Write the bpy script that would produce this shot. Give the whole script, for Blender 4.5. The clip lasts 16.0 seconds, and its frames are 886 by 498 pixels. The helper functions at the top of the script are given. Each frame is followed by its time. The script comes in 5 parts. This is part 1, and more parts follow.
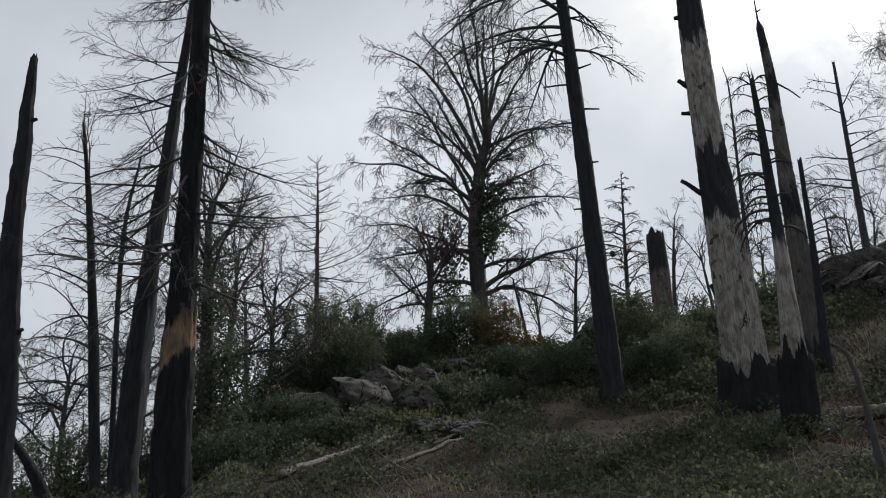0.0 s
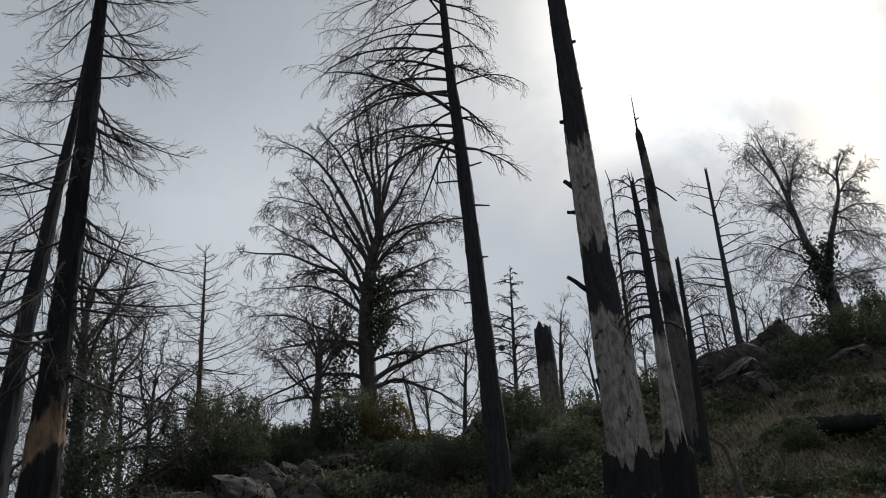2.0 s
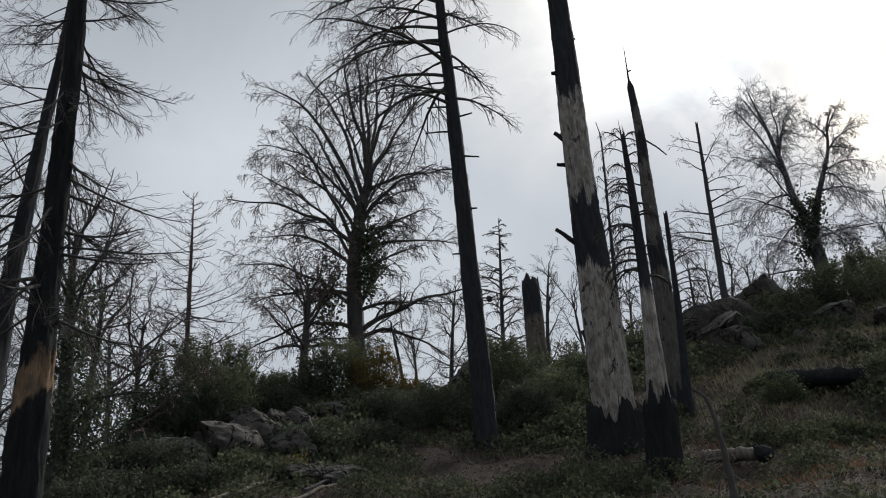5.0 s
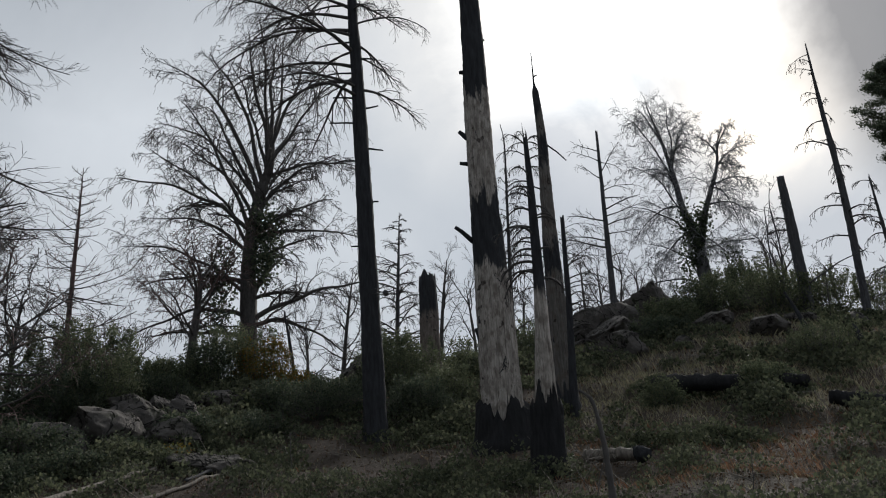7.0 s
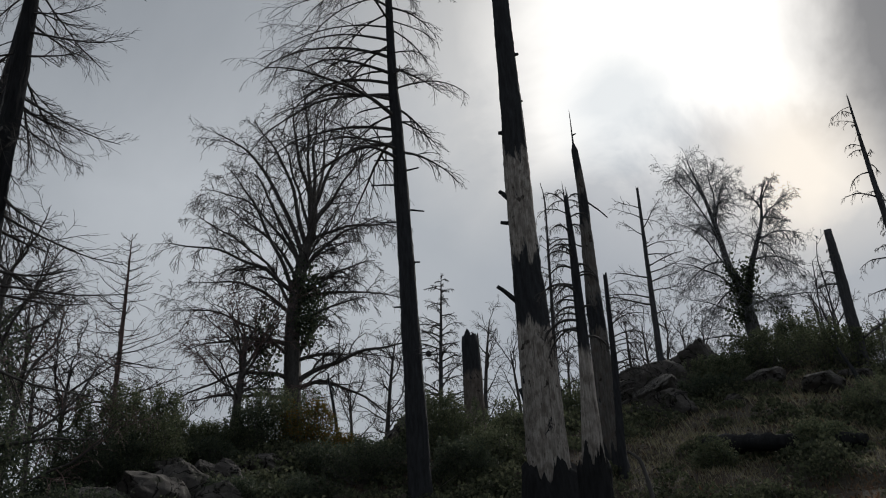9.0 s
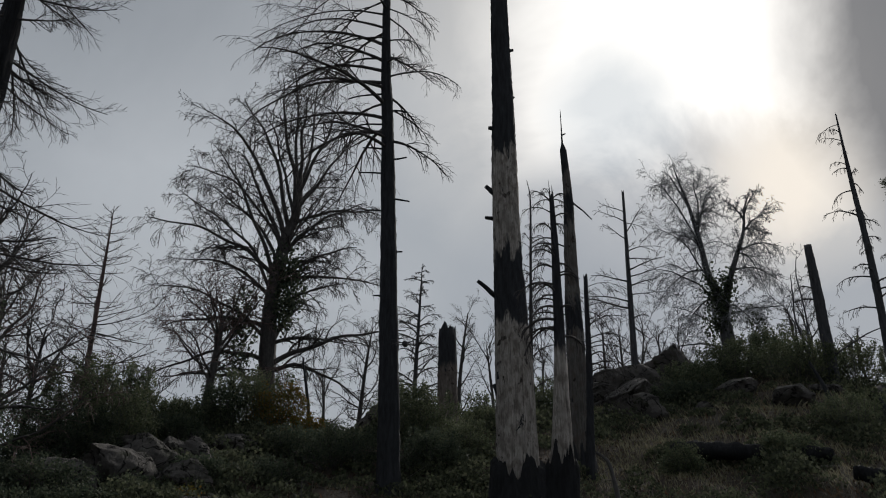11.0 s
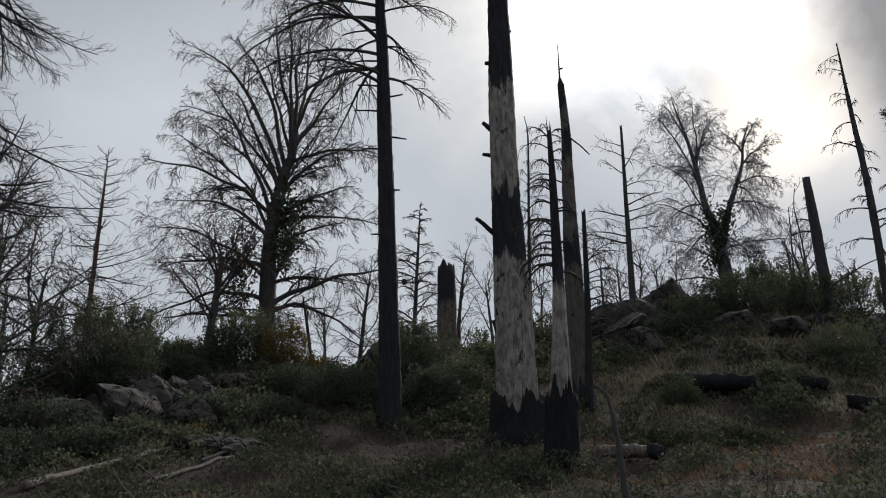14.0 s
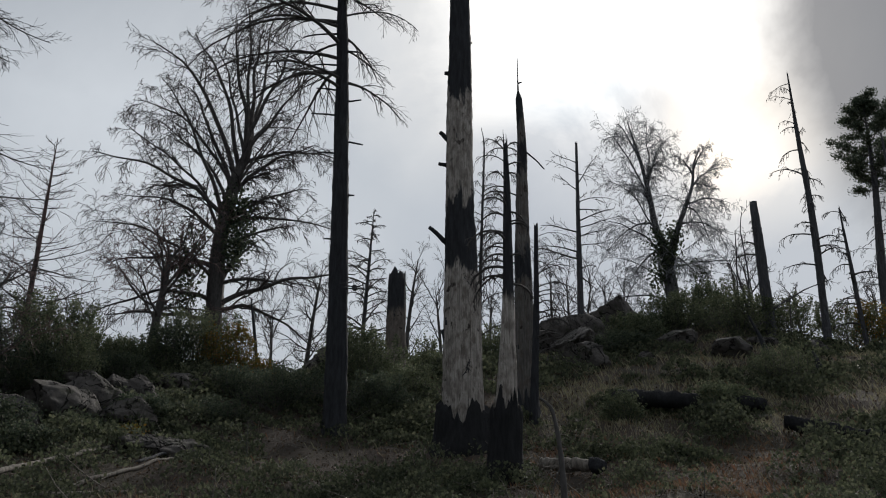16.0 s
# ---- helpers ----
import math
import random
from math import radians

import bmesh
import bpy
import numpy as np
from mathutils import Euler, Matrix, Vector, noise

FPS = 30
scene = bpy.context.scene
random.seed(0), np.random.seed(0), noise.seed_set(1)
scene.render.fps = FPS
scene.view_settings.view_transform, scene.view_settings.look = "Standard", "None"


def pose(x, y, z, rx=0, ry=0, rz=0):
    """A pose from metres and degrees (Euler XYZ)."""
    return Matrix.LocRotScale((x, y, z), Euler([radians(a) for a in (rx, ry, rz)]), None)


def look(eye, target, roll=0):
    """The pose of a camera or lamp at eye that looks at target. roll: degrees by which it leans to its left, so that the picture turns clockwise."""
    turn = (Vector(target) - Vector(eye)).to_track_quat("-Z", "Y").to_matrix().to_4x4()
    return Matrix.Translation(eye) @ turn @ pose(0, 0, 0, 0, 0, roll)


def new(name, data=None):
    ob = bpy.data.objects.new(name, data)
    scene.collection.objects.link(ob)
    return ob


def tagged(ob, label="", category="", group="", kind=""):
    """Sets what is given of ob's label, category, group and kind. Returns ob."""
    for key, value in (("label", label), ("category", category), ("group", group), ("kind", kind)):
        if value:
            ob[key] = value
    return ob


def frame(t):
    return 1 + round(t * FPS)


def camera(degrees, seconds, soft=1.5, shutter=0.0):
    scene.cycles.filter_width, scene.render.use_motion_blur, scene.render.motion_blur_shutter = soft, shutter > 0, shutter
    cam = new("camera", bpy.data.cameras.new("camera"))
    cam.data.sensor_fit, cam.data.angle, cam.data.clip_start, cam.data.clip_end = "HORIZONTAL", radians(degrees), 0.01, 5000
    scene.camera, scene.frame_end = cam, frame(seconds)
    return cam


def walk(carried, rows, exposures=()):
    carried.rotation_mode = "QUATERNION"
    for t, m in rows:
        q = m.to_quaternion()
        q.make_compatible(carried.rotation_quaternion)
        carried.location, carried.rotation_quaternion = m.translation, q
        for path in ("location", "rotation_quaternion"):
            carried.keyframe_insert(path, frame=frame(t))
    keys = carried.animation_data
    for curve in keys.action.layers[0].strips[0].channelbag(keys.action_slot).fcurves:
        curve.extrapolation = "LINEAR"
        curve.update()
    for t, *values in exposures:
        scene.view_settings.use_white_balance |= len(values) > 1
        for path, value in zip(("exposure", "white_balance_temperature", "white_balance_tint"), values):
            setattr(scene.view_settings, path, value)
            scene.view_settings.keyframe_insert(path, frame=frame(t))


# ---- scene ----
EYE = 1.6
cam = camera(54.76, 16.0, soft=1.05)
PATH = [(0.0, 107.997, 2.627, 14.984), (0.5, 108.269, 3.052, 10.603), (1.0, 108.724, 3.511, 8.87), (1.5, 110.53, 4.142, 7.899),
        (2.0, 113.745, 4.288, 7.821), (2.5, 115.521, 4.222, 8.246), (3.0, 115.897, 4.041, 8.88), (5.5, 108.957, 3.402, 5.056),
        (6.0, 108.31, 3.269, 1.495), (6.5, 108.653, 3.646, -0.362), (7.0, 109.555, 3.36, -0.556), (7.5, 110.788, 3.421, 0.144),
        (8.0, 112.127, 3.716, 1.22), (8.5, 113.741, 3.843, 2.456), (11.0, 113.095, 0.368, -0.091), (11.5, 111.492, 0.388, -0.143),
        (12.0, 110.148, 0.898, 0.127), (12.5, 109.492, 1.169, 0.414), (13.0, 109.244, 1.16, 0.5), (13.5, 109.118, 1.077, 0.356),
        (14.0, 108.932, 1.184, 0.089), (14.5, 108.801, 1.156, -0.354), (15.0, 108.763, 0.83, -1.015), (15.5, 109.034, 0.122, -2.473),
        (16.0, 109.459, -0.086, -3.748)]
EXPOSURES = [(t, e, 6380, 10) for t, e in ((0, 0.35), (1.5, 0.25), (2, 0.0), (3, -0.5), (5.5, 0.22), (7, 0.18), (8, -0.08), (8.5, -0.23), (11, -0.42), (12.5, -0.08), (16, 0.06))]
walk(cam, [(t, pose(0, 0, EYE, rx, ry, rz)) for t, rx, ry, rz in PATH], EXPOSURES)

# ---- sky and sun ----
SUN_AZ, SUN_EL = 25.6, 31.0


def heading(az, el):
    a, e = radians(az), radians(el)
    return Vector((math.sin(a) * math.cos(e), math.cos(a) * math.cos(e), math.sin(e)))


def spot(az, r, el):
    """A point at a bearing, a distance over the ground and an angle above the eye."""
    return Vector((r * math.sin(radians(az)), r * math.cos(radians(az)), EYE + r * math.tan(radians(el))))


class Nodes:
    def __init__(self, tree):
        self.tree = tree
        tree.nodes.clear()

    def add(self, kind, settings=None, **links):
        n = self.tree.nodes.new(kind)
        for key, value in (settings or {}).items():
            setattr(n, key, value)
        for key, value in links.items():
            self.put(n, key, value)
        return n

    def put(self, n, key, value):
        names = [i for i in n.inputs if i.enabled]
        sock = n.inputs[int(key[1:])] if key[0] == "i" and key[1:].isdigit() else [i for i in names if i.name.replace(" ", "_") == key][0]
        if isinstance(value, bpy.types.NodeSocket):
            self.tree.links.new(value, sock)
        elif isinstance(value, bpy.types.Node):
            self.tree.links.new(value.outputs[0], sock)
        else:
            sock.default_value = value

    def math(self, op, a, b=0.0, clamp=False):
        return self.add("ShaderNodeMath", {"operation": op, "use_clamp": clamp}, i0=a, i1=b).outputs[0]

    def mix(self, fac, a, b, blend="MIX"):
        n = self.add("ShaderNodeMix", {"data_type": "RGBA", "blend_type": blend})
        for k, v in ((0, fac), (6, a), (7, b)):
            self.put(n, "i%d" % k, v if not isinstance(v, tuple) or len(v) == 4 else (*v, 1))
        return n.outputs[2]

    def ramp(self, fac, stops, interpolation="LINEAR"):
        n = self.add("ShaderNodeValToRGB", None, Fac=fac)
        n.color_ramp.interpolation = interpolation
        el = n.color_ramp.elements
        while len(el) < len(stops):
            el.new(0.5)
        for e, (p, c) in zip(el, stops):
            e.position = p
            e.color = (c, c, c, 1) if isinstance(c, (int, float)) else (*c, 1)
        return n.outputs[0]

    def noise(self, scale, vector=None, detail=4.0, rough=0.55, distortion=0.0):
        n = self.add("ShaderNodeTexNoise", None, Scale=scale, Detail=detail, Roughness=rough, Distortion=distortion)
        if vector is not None:
            self.put(n, "Vector", vector)
        return n.outputs[0]


def build_world():
    w = bpy.data.worlds.new("overcast_sky")
    scene.world = w
    w.use_nodes = True
    n = Nodes(w.node_tree)
    way = n.add("ShaderNodeTexCoord").outputs["Generated"]
    sky = n.add("ShaderNodeTexSky", {"sky_type": "NISHITA", "sun_disc": False, "sun_elevation": radians(SUN_EL), "sun_rotation": radians(SUN_AZ)})
    blue = n.mix(1.0, sky.outputs[0], (0.1, 0.1, 0.1), "MULTIPLY")
    wisps = n.noise(2.2, way, 6, 0.55, 0.3)
    bank = n.noise(0.9, way, 3, 0.5)

    def nearness(az, el):
        v = n.add("ShaderNodeVectorMath", {"operation": "DOT_PRODUCT"}, i0=way, i1=heading(az, el))
        return v.outputs["Value"]
    cover = n.mix(n.ramp(wisps, [(0.3, 0.0), (0.7, 1.0)]), (0.42, 0.452, 0.485), (0.60, 0.63, 0.658))
    cover = n.mix(n.math("MULTIPLY", n.ramp(bank, [(0.35, 1.0), (0.6, 0.0)]), 0.4), cover, (0.27, 0.29, 0.32))
    ragged = n.math("MULTIPLY", n.math("SUBTRACT", n.noise(4.5, way, 6, 0.6, 0.4), 0.5), 0.07)
    # thin bright cloud round the sun, ragged at its rim, with a warm glow low down and a gap of blue
    upper = n.ramp(n.math("ADD", nearness(17, 41), ragged), [(0.925, 0.0), (0.95, 0.3), (0.985, 1.0)])
    core = n.ramp(n.math("ADD", nearness(20.5, 35), n.math("MULTIPLY", ragged, 0.55)), [(0.962, 0.0), (0.977, 0.4), (0.988, 1.0)])
    lower = n.ramp(n.math("ADD", nearness(SUN_AZ - 0.5, SUN_EL - 6), n.math("MULTIPLY", ragged, 0.12)), [(0.994, 0.0), (0.9972, 0.4), (0.9993, 1.0)])
    wide = n.ramp(nearness(SUN_AZ - 6, SUN_EL + 8), [(0.6, 0.0), (0.92, 0.25), (1.0, 0.6)])
    gap = n.ramp(n.math("ADD", nearness(13.4, 32), n.math("MULTIPLY", ragged, 0.09)), [(0.9975, 0.0), (0.9998, 0.6)])
    lit = n.mix(n.math("MULTIPLY", wide, 0.25), cover, (0.9, 0.9, 0.88))
    lit = n.mix(n.math("MULTIPLY", upper, 0.85), lit, (0.93, 0.9, 0.85))
    lit = n.mix(core, lit, (1.6, 1.55, 1.46))
    # heavier cloud high up, away from the sun
    high = n.ramp(n.math("ADD", nearness(-28, 58), ragged), [(0.86, 0.0), (0.97, 1.0)])
    lit = n.mix(n.math("MULTIPLY", high, 0.62), lit, (0.25, 0.27, 0.295))
    # a grey bank below it
    low = n.ramp(n.math("ADD", nearness(17, 14.5), ragged), [(0.958, 0.0), (0.98, 1.0)])
    lit = n.mix(n.math("MULTIPLY", low, 0.8), lit, (0.43, 0.465, 0.51))
    lit = n.mix(lower, lit, (1.2, 1.1, 0.96))
    lit = n.mix(gap, lit, (0.66, 0.74, 0.8))
    # a dark bank of cloud beside the sun
    edge = n.math("ADD", nearness(49.5, 31), n.math("MULTIPLY", ragged, 0.5))
    dark = n.ramp(edge, [(0.93, 0.0), (0.944, 0.45), (0.956, 1.0)])
    lit = n.mix(n.math("MULTIPLY", dark, 0.95), lit, (0.17, 0.18, 0.195))
    away = n.ramp(nearness(SUN_AZ, SUN_EL), [(0.0, 0.72), (0.62, 1.0)])
    lit = n.mix(1.0, lit, away, "MULTIPLY")
    out = n.mix(0.94, blue, lit)
    bg = n.add("ShaderNodeBackground", None, Color=out, Strength=1.0)
    n.add("ShaderNodeOutputWorld", None, Surface=bg)


build_world()
sun = new("sun", bpy.data.lights.new("sun", "SUN"))
sun.data.energy, sun.data.angle, sun.data.color = 3.3, radians(14), (1.0, 0.95, 0.88)
sun.matrix_world = look(heading(SUN_AZ, SUN_EL) * 60, (0, 0, 0))

# ---- materials ----
def material(name, rough=0.9, spec=0.3):
    m = bpy.data.materials.new(name)
    m.use_nodes = True
    n = Nodes(m.node_tree)
    b = n.add("ShaderNodeBsdfPrincipled", None, Roughness=rough)
    n.put(b, "Specular_IOR_Level", spec)
    n.add("ShaderNodeOutputMaterial", None, Surface=b)
    return m, n, b


def stretched(n, sx, sy, sz):
    c = n.add("ShaderNodeTexCoord").outputs["Object"]
    return n.add("ShaderNodeMapping", None, Vector=c, Scale=(sx, sy, sz)).outputs[0]


def relief(n, b, height, strength, distance):
    n.put(b, "Normal", n.add("ShaderNodeBump", None, Height=height, Strength=strength, Distance=distance))


def burnt_wood(name, bands=None, wood=(0.36, 0.31, 0.25), char=(0.026, 0.0275, 0.031), ragged=1.1, blur=0.07, slant=0.0):
    """Charred bark; where bands are given (height, charred) it has burnt off down to bare, checked wood."""
    m, n, b = material(name, 0.9, 0.12)
    v = stretched(n, 9, 9, 1.6)
    bark = n.noise(1.6, v, 6, 0.65)
    fine = n.noise(26, v, 3, 0.6)
    black = n.mix(n.ramp(bark, [(0.35, 0.0), (0.75, 1.0)]), char, tuple(c * 2.1 for c in char))
    black = n.mix(n.math("MULTIPLY", n.ramp(fine, [(0.58, 0.0), (0.8, 1.0)]), 0.3), black, (0.06, 0.06, 0.062))
    colour = black
    if bands:
        xyz = n.add("ShaderNodeSeparateXYZ", None, Vector=n.add("ShaderNodeTexCoord").outputs["Object"])
        z = n.math("SUBTRACT", xyz.outputs[2], n.math("MULTIPLY", xyz.outputs[0], slant))
        big = n.noise(1.0, stretched(n, 3.6, 3.6, 0.9), 5, 0.62, 0.5)
        z = n.math("ADD", z, n.math("MULTIPLY", n.math("SUBTRACT", big, 0.5), 2 * ragged))
        stops = []
        for k, (h, c) in enumerate(bands):
            if k:
                stops.append(((h - blur) / 22, float(bands[k - 1][1])))
            stops.append((min(1, max(0, h + blur) / 22), float(c)))
        burnt = n.ramp(n.math("DIVIDE", z, 22.0), stops)
        flake = n.ramp(n.noise(1.5, stretched(n, 2.6, 2.6, 0.7), 5, 0.7, 0.6), [(0.62, 0.0), (0.64, 1.0)])
        burnt = n.math("MAXIMUM", burnt, flake)
        grain = n.noise(1.3, stretched(n, 26, 26, 0.9), 5, 0.6)
        bare = n.mix(n.ramp(grain, [(0.3, 0.0), (0.7, 1.0)]), tuple(c * 0.5 for c in wood), wood)
        bare = n.mix(n.math("MULTIPLY", n.ramp(n.noise(3.2, stretched(n, 3, 3, 1.4), 4, 0.6), [(0.46, 0.0), (0.64, 1.0)]), 0.75), bare, (0.115, 0.095, 0.082))
        knots = n.ramp(n.noise(2.6, stretched(n, 2, 2, 1.6), 2, 0.5), [(0.66, 0.0), (0.7, 1.0)])
        bare = n.mix(knots, bare, (0.05, 0.042, 0.038))
        crack = n.ramp(n.noise(1.0, stretched(n, 55, 55, 0.7), 4, 0.6), [(0.36, 1.0), (0.44, 0.0)])
        bare = n.mix(n.math("MULTIPLY", crack, 0.7), bare, (0.06, 0.05, 0.045))
        soot = n.ramp(n.noise(2.2, stretched(n, 4, 4, 1.2), 5, 0.65), [(0.47, 0.0), (0.66, 0.7)])
        bare = n.mix(soot, bare, tuple(c * 0.42 for c in wood))
        colour = n.mix(burnt, bare, black)
    n.put(b, "Base_Color", colour)
    relief(n, b, n.math("ADD", bark, n.math("MULTIPLY", fine, 0.3)), 1.0, 0.05)
    return m


def plain_noise(name, a, c, scale, rough=0.9, spec=0.25, bump=0.4, dist=0.01, stretch=None, island=0.0):
    m, n, b = material(name, rough, spec)
    v = stretched(n, *(stretch or (1, 1, 1)))
    f = n.noise(scale, v, 6, 0.6)
    colour = n.mix(n.ramp(f, [(0.3, 0.0), (0.72, 1.0)]), a, c)
    if island:
        rnd = n.add("ShaderNodeNewGeometry").outputs["Random Per Island"]
        colour = n.mix(n.math("MULTIPLY", rnd, island), colour, tuple(x * 0.3 for x in a))
    n.put(b, "Base_Color", colour)
    if bump:
        relief(n, b, f, bump, dist)
    return m


def leafy(name, shades, rough=0.6, spec=0.15, through_light=0.42):
    m, n, b = material(name, rough, spec)
    rnd = n.add("ShaderNodeNewGeometry").outputs["Random Per Island"]
    k = len(shades) - 1
    colour = n.ramp(rnd, [(i / k, c) for i, c in enumerate(shades)])
    patch = n.noise(0.7, stretched(n, 1, 1, 1), 3, 0.5)
    colour = n.mix(n.math("MULTIPLY", n.ramp(patch, [(0.4, 0.0), (0.65, 1.0)]), 0.6), colour, n.mix(1.0, colour, (0.45, 0.5, 0.45), "MULTIPLY"))
    n.put(b, "Base_Color", colour)
    thin = n.add("ShaderNodeBsdfTranslucent", None, Color=colour)
    mixed = n.add("ShaderNodeMixShader", None, i0=through_light, i1=b.outputs[0], i2=thin.outputs[0])
    out = [x for x in n.tree.nodes if x.type == "OUTPUT_MATERIAL"][0]
    n.put(out, "Surface", mixed)
    return m


def build_rock_material():
    m, n, b = material("lichened_granite", 0.9, 0.25)
    v = stretched(n, 1, 1, 1)
    big = n.noise(1.7, v, 5, 0.6)
    grain = n.noise(38, v, 4, 0.7)
    c = n.mix(n.ramp(big, [(0.3, 0.0), (0.7, 1.0)]), (0.042, 0.039, 0.037), (0.11, 0.1, 0.092))
    c = n.mix(n.math("MULTIPLY", n.ramp(grain, [(0.4, 0.0), (0.7, 1.0)]), 0.5), c, (0.07, 0.066, 0.064))
    c = n.mix(n.ramp(n.noise(5, v, 5, 0.65), [(0.58, 0.0), (0.66, 1.0)]), c, (0.125, 0.12, 0.11))
    c = n.mix(n.ramp(n.noise(3.1, v, 5, 0.7, 0.5), [(0.57, 0.0), (0.68, 0.85)]), c, (0.035, 0.034, 0.033))
    split = n.math("ABSOLUTE", n.math("SUBTRACT", n.noise(1.1, v, 4, 0.55, 0.8), 0.5))
    crack = n.ramp(split, [(0.006, 1.0), (0.022, 0.0)])
    c = n.mix(crack, c, (0.016, 0.015, 0.014))
    moss = n.ramp(n.noise(2.3, v, 5, 0.65), [(0.55, 0.0), (0.68, 0.7)])
    c = n.mix(moss, c, (0.04, 0.044, 0.026))
    n.put(b, "Base_Color", c)
    height = n.math("SUBTRACT", n.math("ADD", big, n.math("MULTIPLY", grain, 0.25)), n.math("MULTIPLY", crack, 0.8))
    relief(n, b, height, 1.0, 0.09)
    return m


def build_soil_material():
    m, n, b = material("forest_soil", 0.95, 0.15)
    v = stretched(n, 1, 1, 1)
    patch = n.noise(0.35, v, 5, 0.6)
    crumb = n.noise(7, v, 6, 0.7)
    grit = n.noise(45, v, 4, 0.7)
    c = n.mix(n.ramp(crumb, [(0.3, 0.0), (0.7, 1.0)]), (0.034, 0.028, 0.024), (0.082, 0.064, 0.052))
    c = n.mix(n.ramp(patch, [(0.45, 0.0), (0.65, 0.7)]), c, (0.045, 0.042, 0.031))
    c = n.mix(n.ramp(grit, [(0.62, 0.0), (0.75, 0.6)]), c, (0.10, 0.08, 0.06))
    n.put(b, "Base_Color", c)
    relief(n, b, n.math("ADD", crumb, n.math("MULTIPLY", grit, 0.4)), 1.0, 0.06)
    return m


CHAR = burnt_wood("charred_bark")
CHAR_DEEP = burnt_wood("deep_char", char=(0.016, 0.0165, 0.018))
CHAR_GREY = burnt_wood("grey_charred_bark", char=(0.05, 0.051, 0.055))
WHITE_TRUNK = burnt_wood("half_burnt_trunk", [(0, 0), (3.75, 1), (5.2, 0), (7.75, 1), (22, 1)], wood=(0.53, 0.49, 0.45), ragged=1.3)
TWIN_FRONT = burnt_wood("bare_snag_wood", [(0, 0), (3.1, 1), (22, 1)], wood=(0.58, 0.535, 0.49), ragged=0.5)
TWIN_TALL = burnt_wood("scorched_snag_wood", [(0, 1), (0.6, 0), (3.6, 1), (4.3, 0), (6.6, 1), (7.4, 0), (7.9, 1), (22, 1)], wood=(0.21, 0.2, 0.19), ragged=1.2)
STUMP_WOOD = burnt_wood("stump_wood", [(0, 0), (1.85, 1), (22, 1)], wood=(0.25, 0.215, 0.195), ragged=0.45, blur=0.08)
SCARRED = burnt_wood("scarred_charred_bark", [(0, 1), (1.95, 0), (2.5, 1), (22, 1)], wood=(0.42, 0.29, 0.18), char=(0.015, 0.0158, 0.0175), ragged=0.7, blur=0.02, slant=0.9)
BRANCH = plain_noise("dead_branch_bark", (0.04, 0.038, 0.038), (0.095, 0.09, 0.087), 14, stretch=(1, 1, 0.4))
TWIG = plain_noise("dead_twig", (0.035, 0.032, 0.032), (0.085, 0.079, 0.078), 6, bump=0)
# bark and twigs of the far forked tree, haze painted in as paler bluish grey
BRANCH_HAZY = plain_noise("lichened_grey_bark", (0.05, 0.052, 0.056), (0.12, 0.122, 0.127), 9, stretch=(1, 1, 0.4))
TWIG_HAZY = plain_noise("lichened_grey_twig", (0.15, 0.155, 0.165), (0.26, 0.267, 0.28), 6, bump=0)
TWIG_RED = plain_noise("reddish_dead_twig", (0.085, 0.058, 0.055), (0.14, 0.1, 0.095), 6, bump=0)
LOG_GREY = plain_noise("weathered_log_wood", (0.06, 0.054, 0.048), (0.24, 0.215, 0.185), 5, stretch=(5, 5, 1.5), dist=0.02)
LEAF_DARK = leafy("dark_evergreen_leaf", [(0.038, 0.052, 0.04), (0.062, 0.08, 0.056), (0.086, 0.106, 0.07), (0.115, 0.126, 0.084)])
LEAF_BUSH = leafy("grey_green_leaf", [(0.054, 0.071, 0.047), (0.094, 0.115, 0.068), (0.132, 0.15, 0.09), (0.175, 0.18, 0.112)])
LEAF_YELLOW = leafy("turning_leaf", [(0.06, 0.07, 0.025), (0.10, 0.10, 0.03), (0.17, 0.12, 0.03), (0.20, 0.09, 0.025)])
LEAF_LOW = leafy("ground_cover_leaf", [(0.044, 0.05, 0.036), (0.07, 0.08, 0.052), (0.1, 0.116, 0.07), (0.175, 0.178, 0.115)], 0.65, 0.12)
GRASS_PALE = leafy("straw_grass", [(0.17, 0.165, 0.105), (0.24, 0.23, 0.145), (0.33, 0.305, 0.21), (0.24, 0.2, 0.135)], 0.8, 0.1, 0.5)
GRASS_DRY = leafy("dry_grass", [(0.14, 0.072, 0.045), (0.2, 0.105, 0.064), (0.24, 0.16, 0.105), (0.12, 0.092, 0.056)], 0.8, 0.1)
LITTER = leafy("fallen_leaf", [(0.04, 0.03, 0.022), (0.08, 0.055, 0.036), (0.13, 0.09, 0.06), (0.21, 0.165, 0.12)], 0.8, 0.15, 0.1)
ROCK = build_rock_material()
SOIL = build_soil_material()

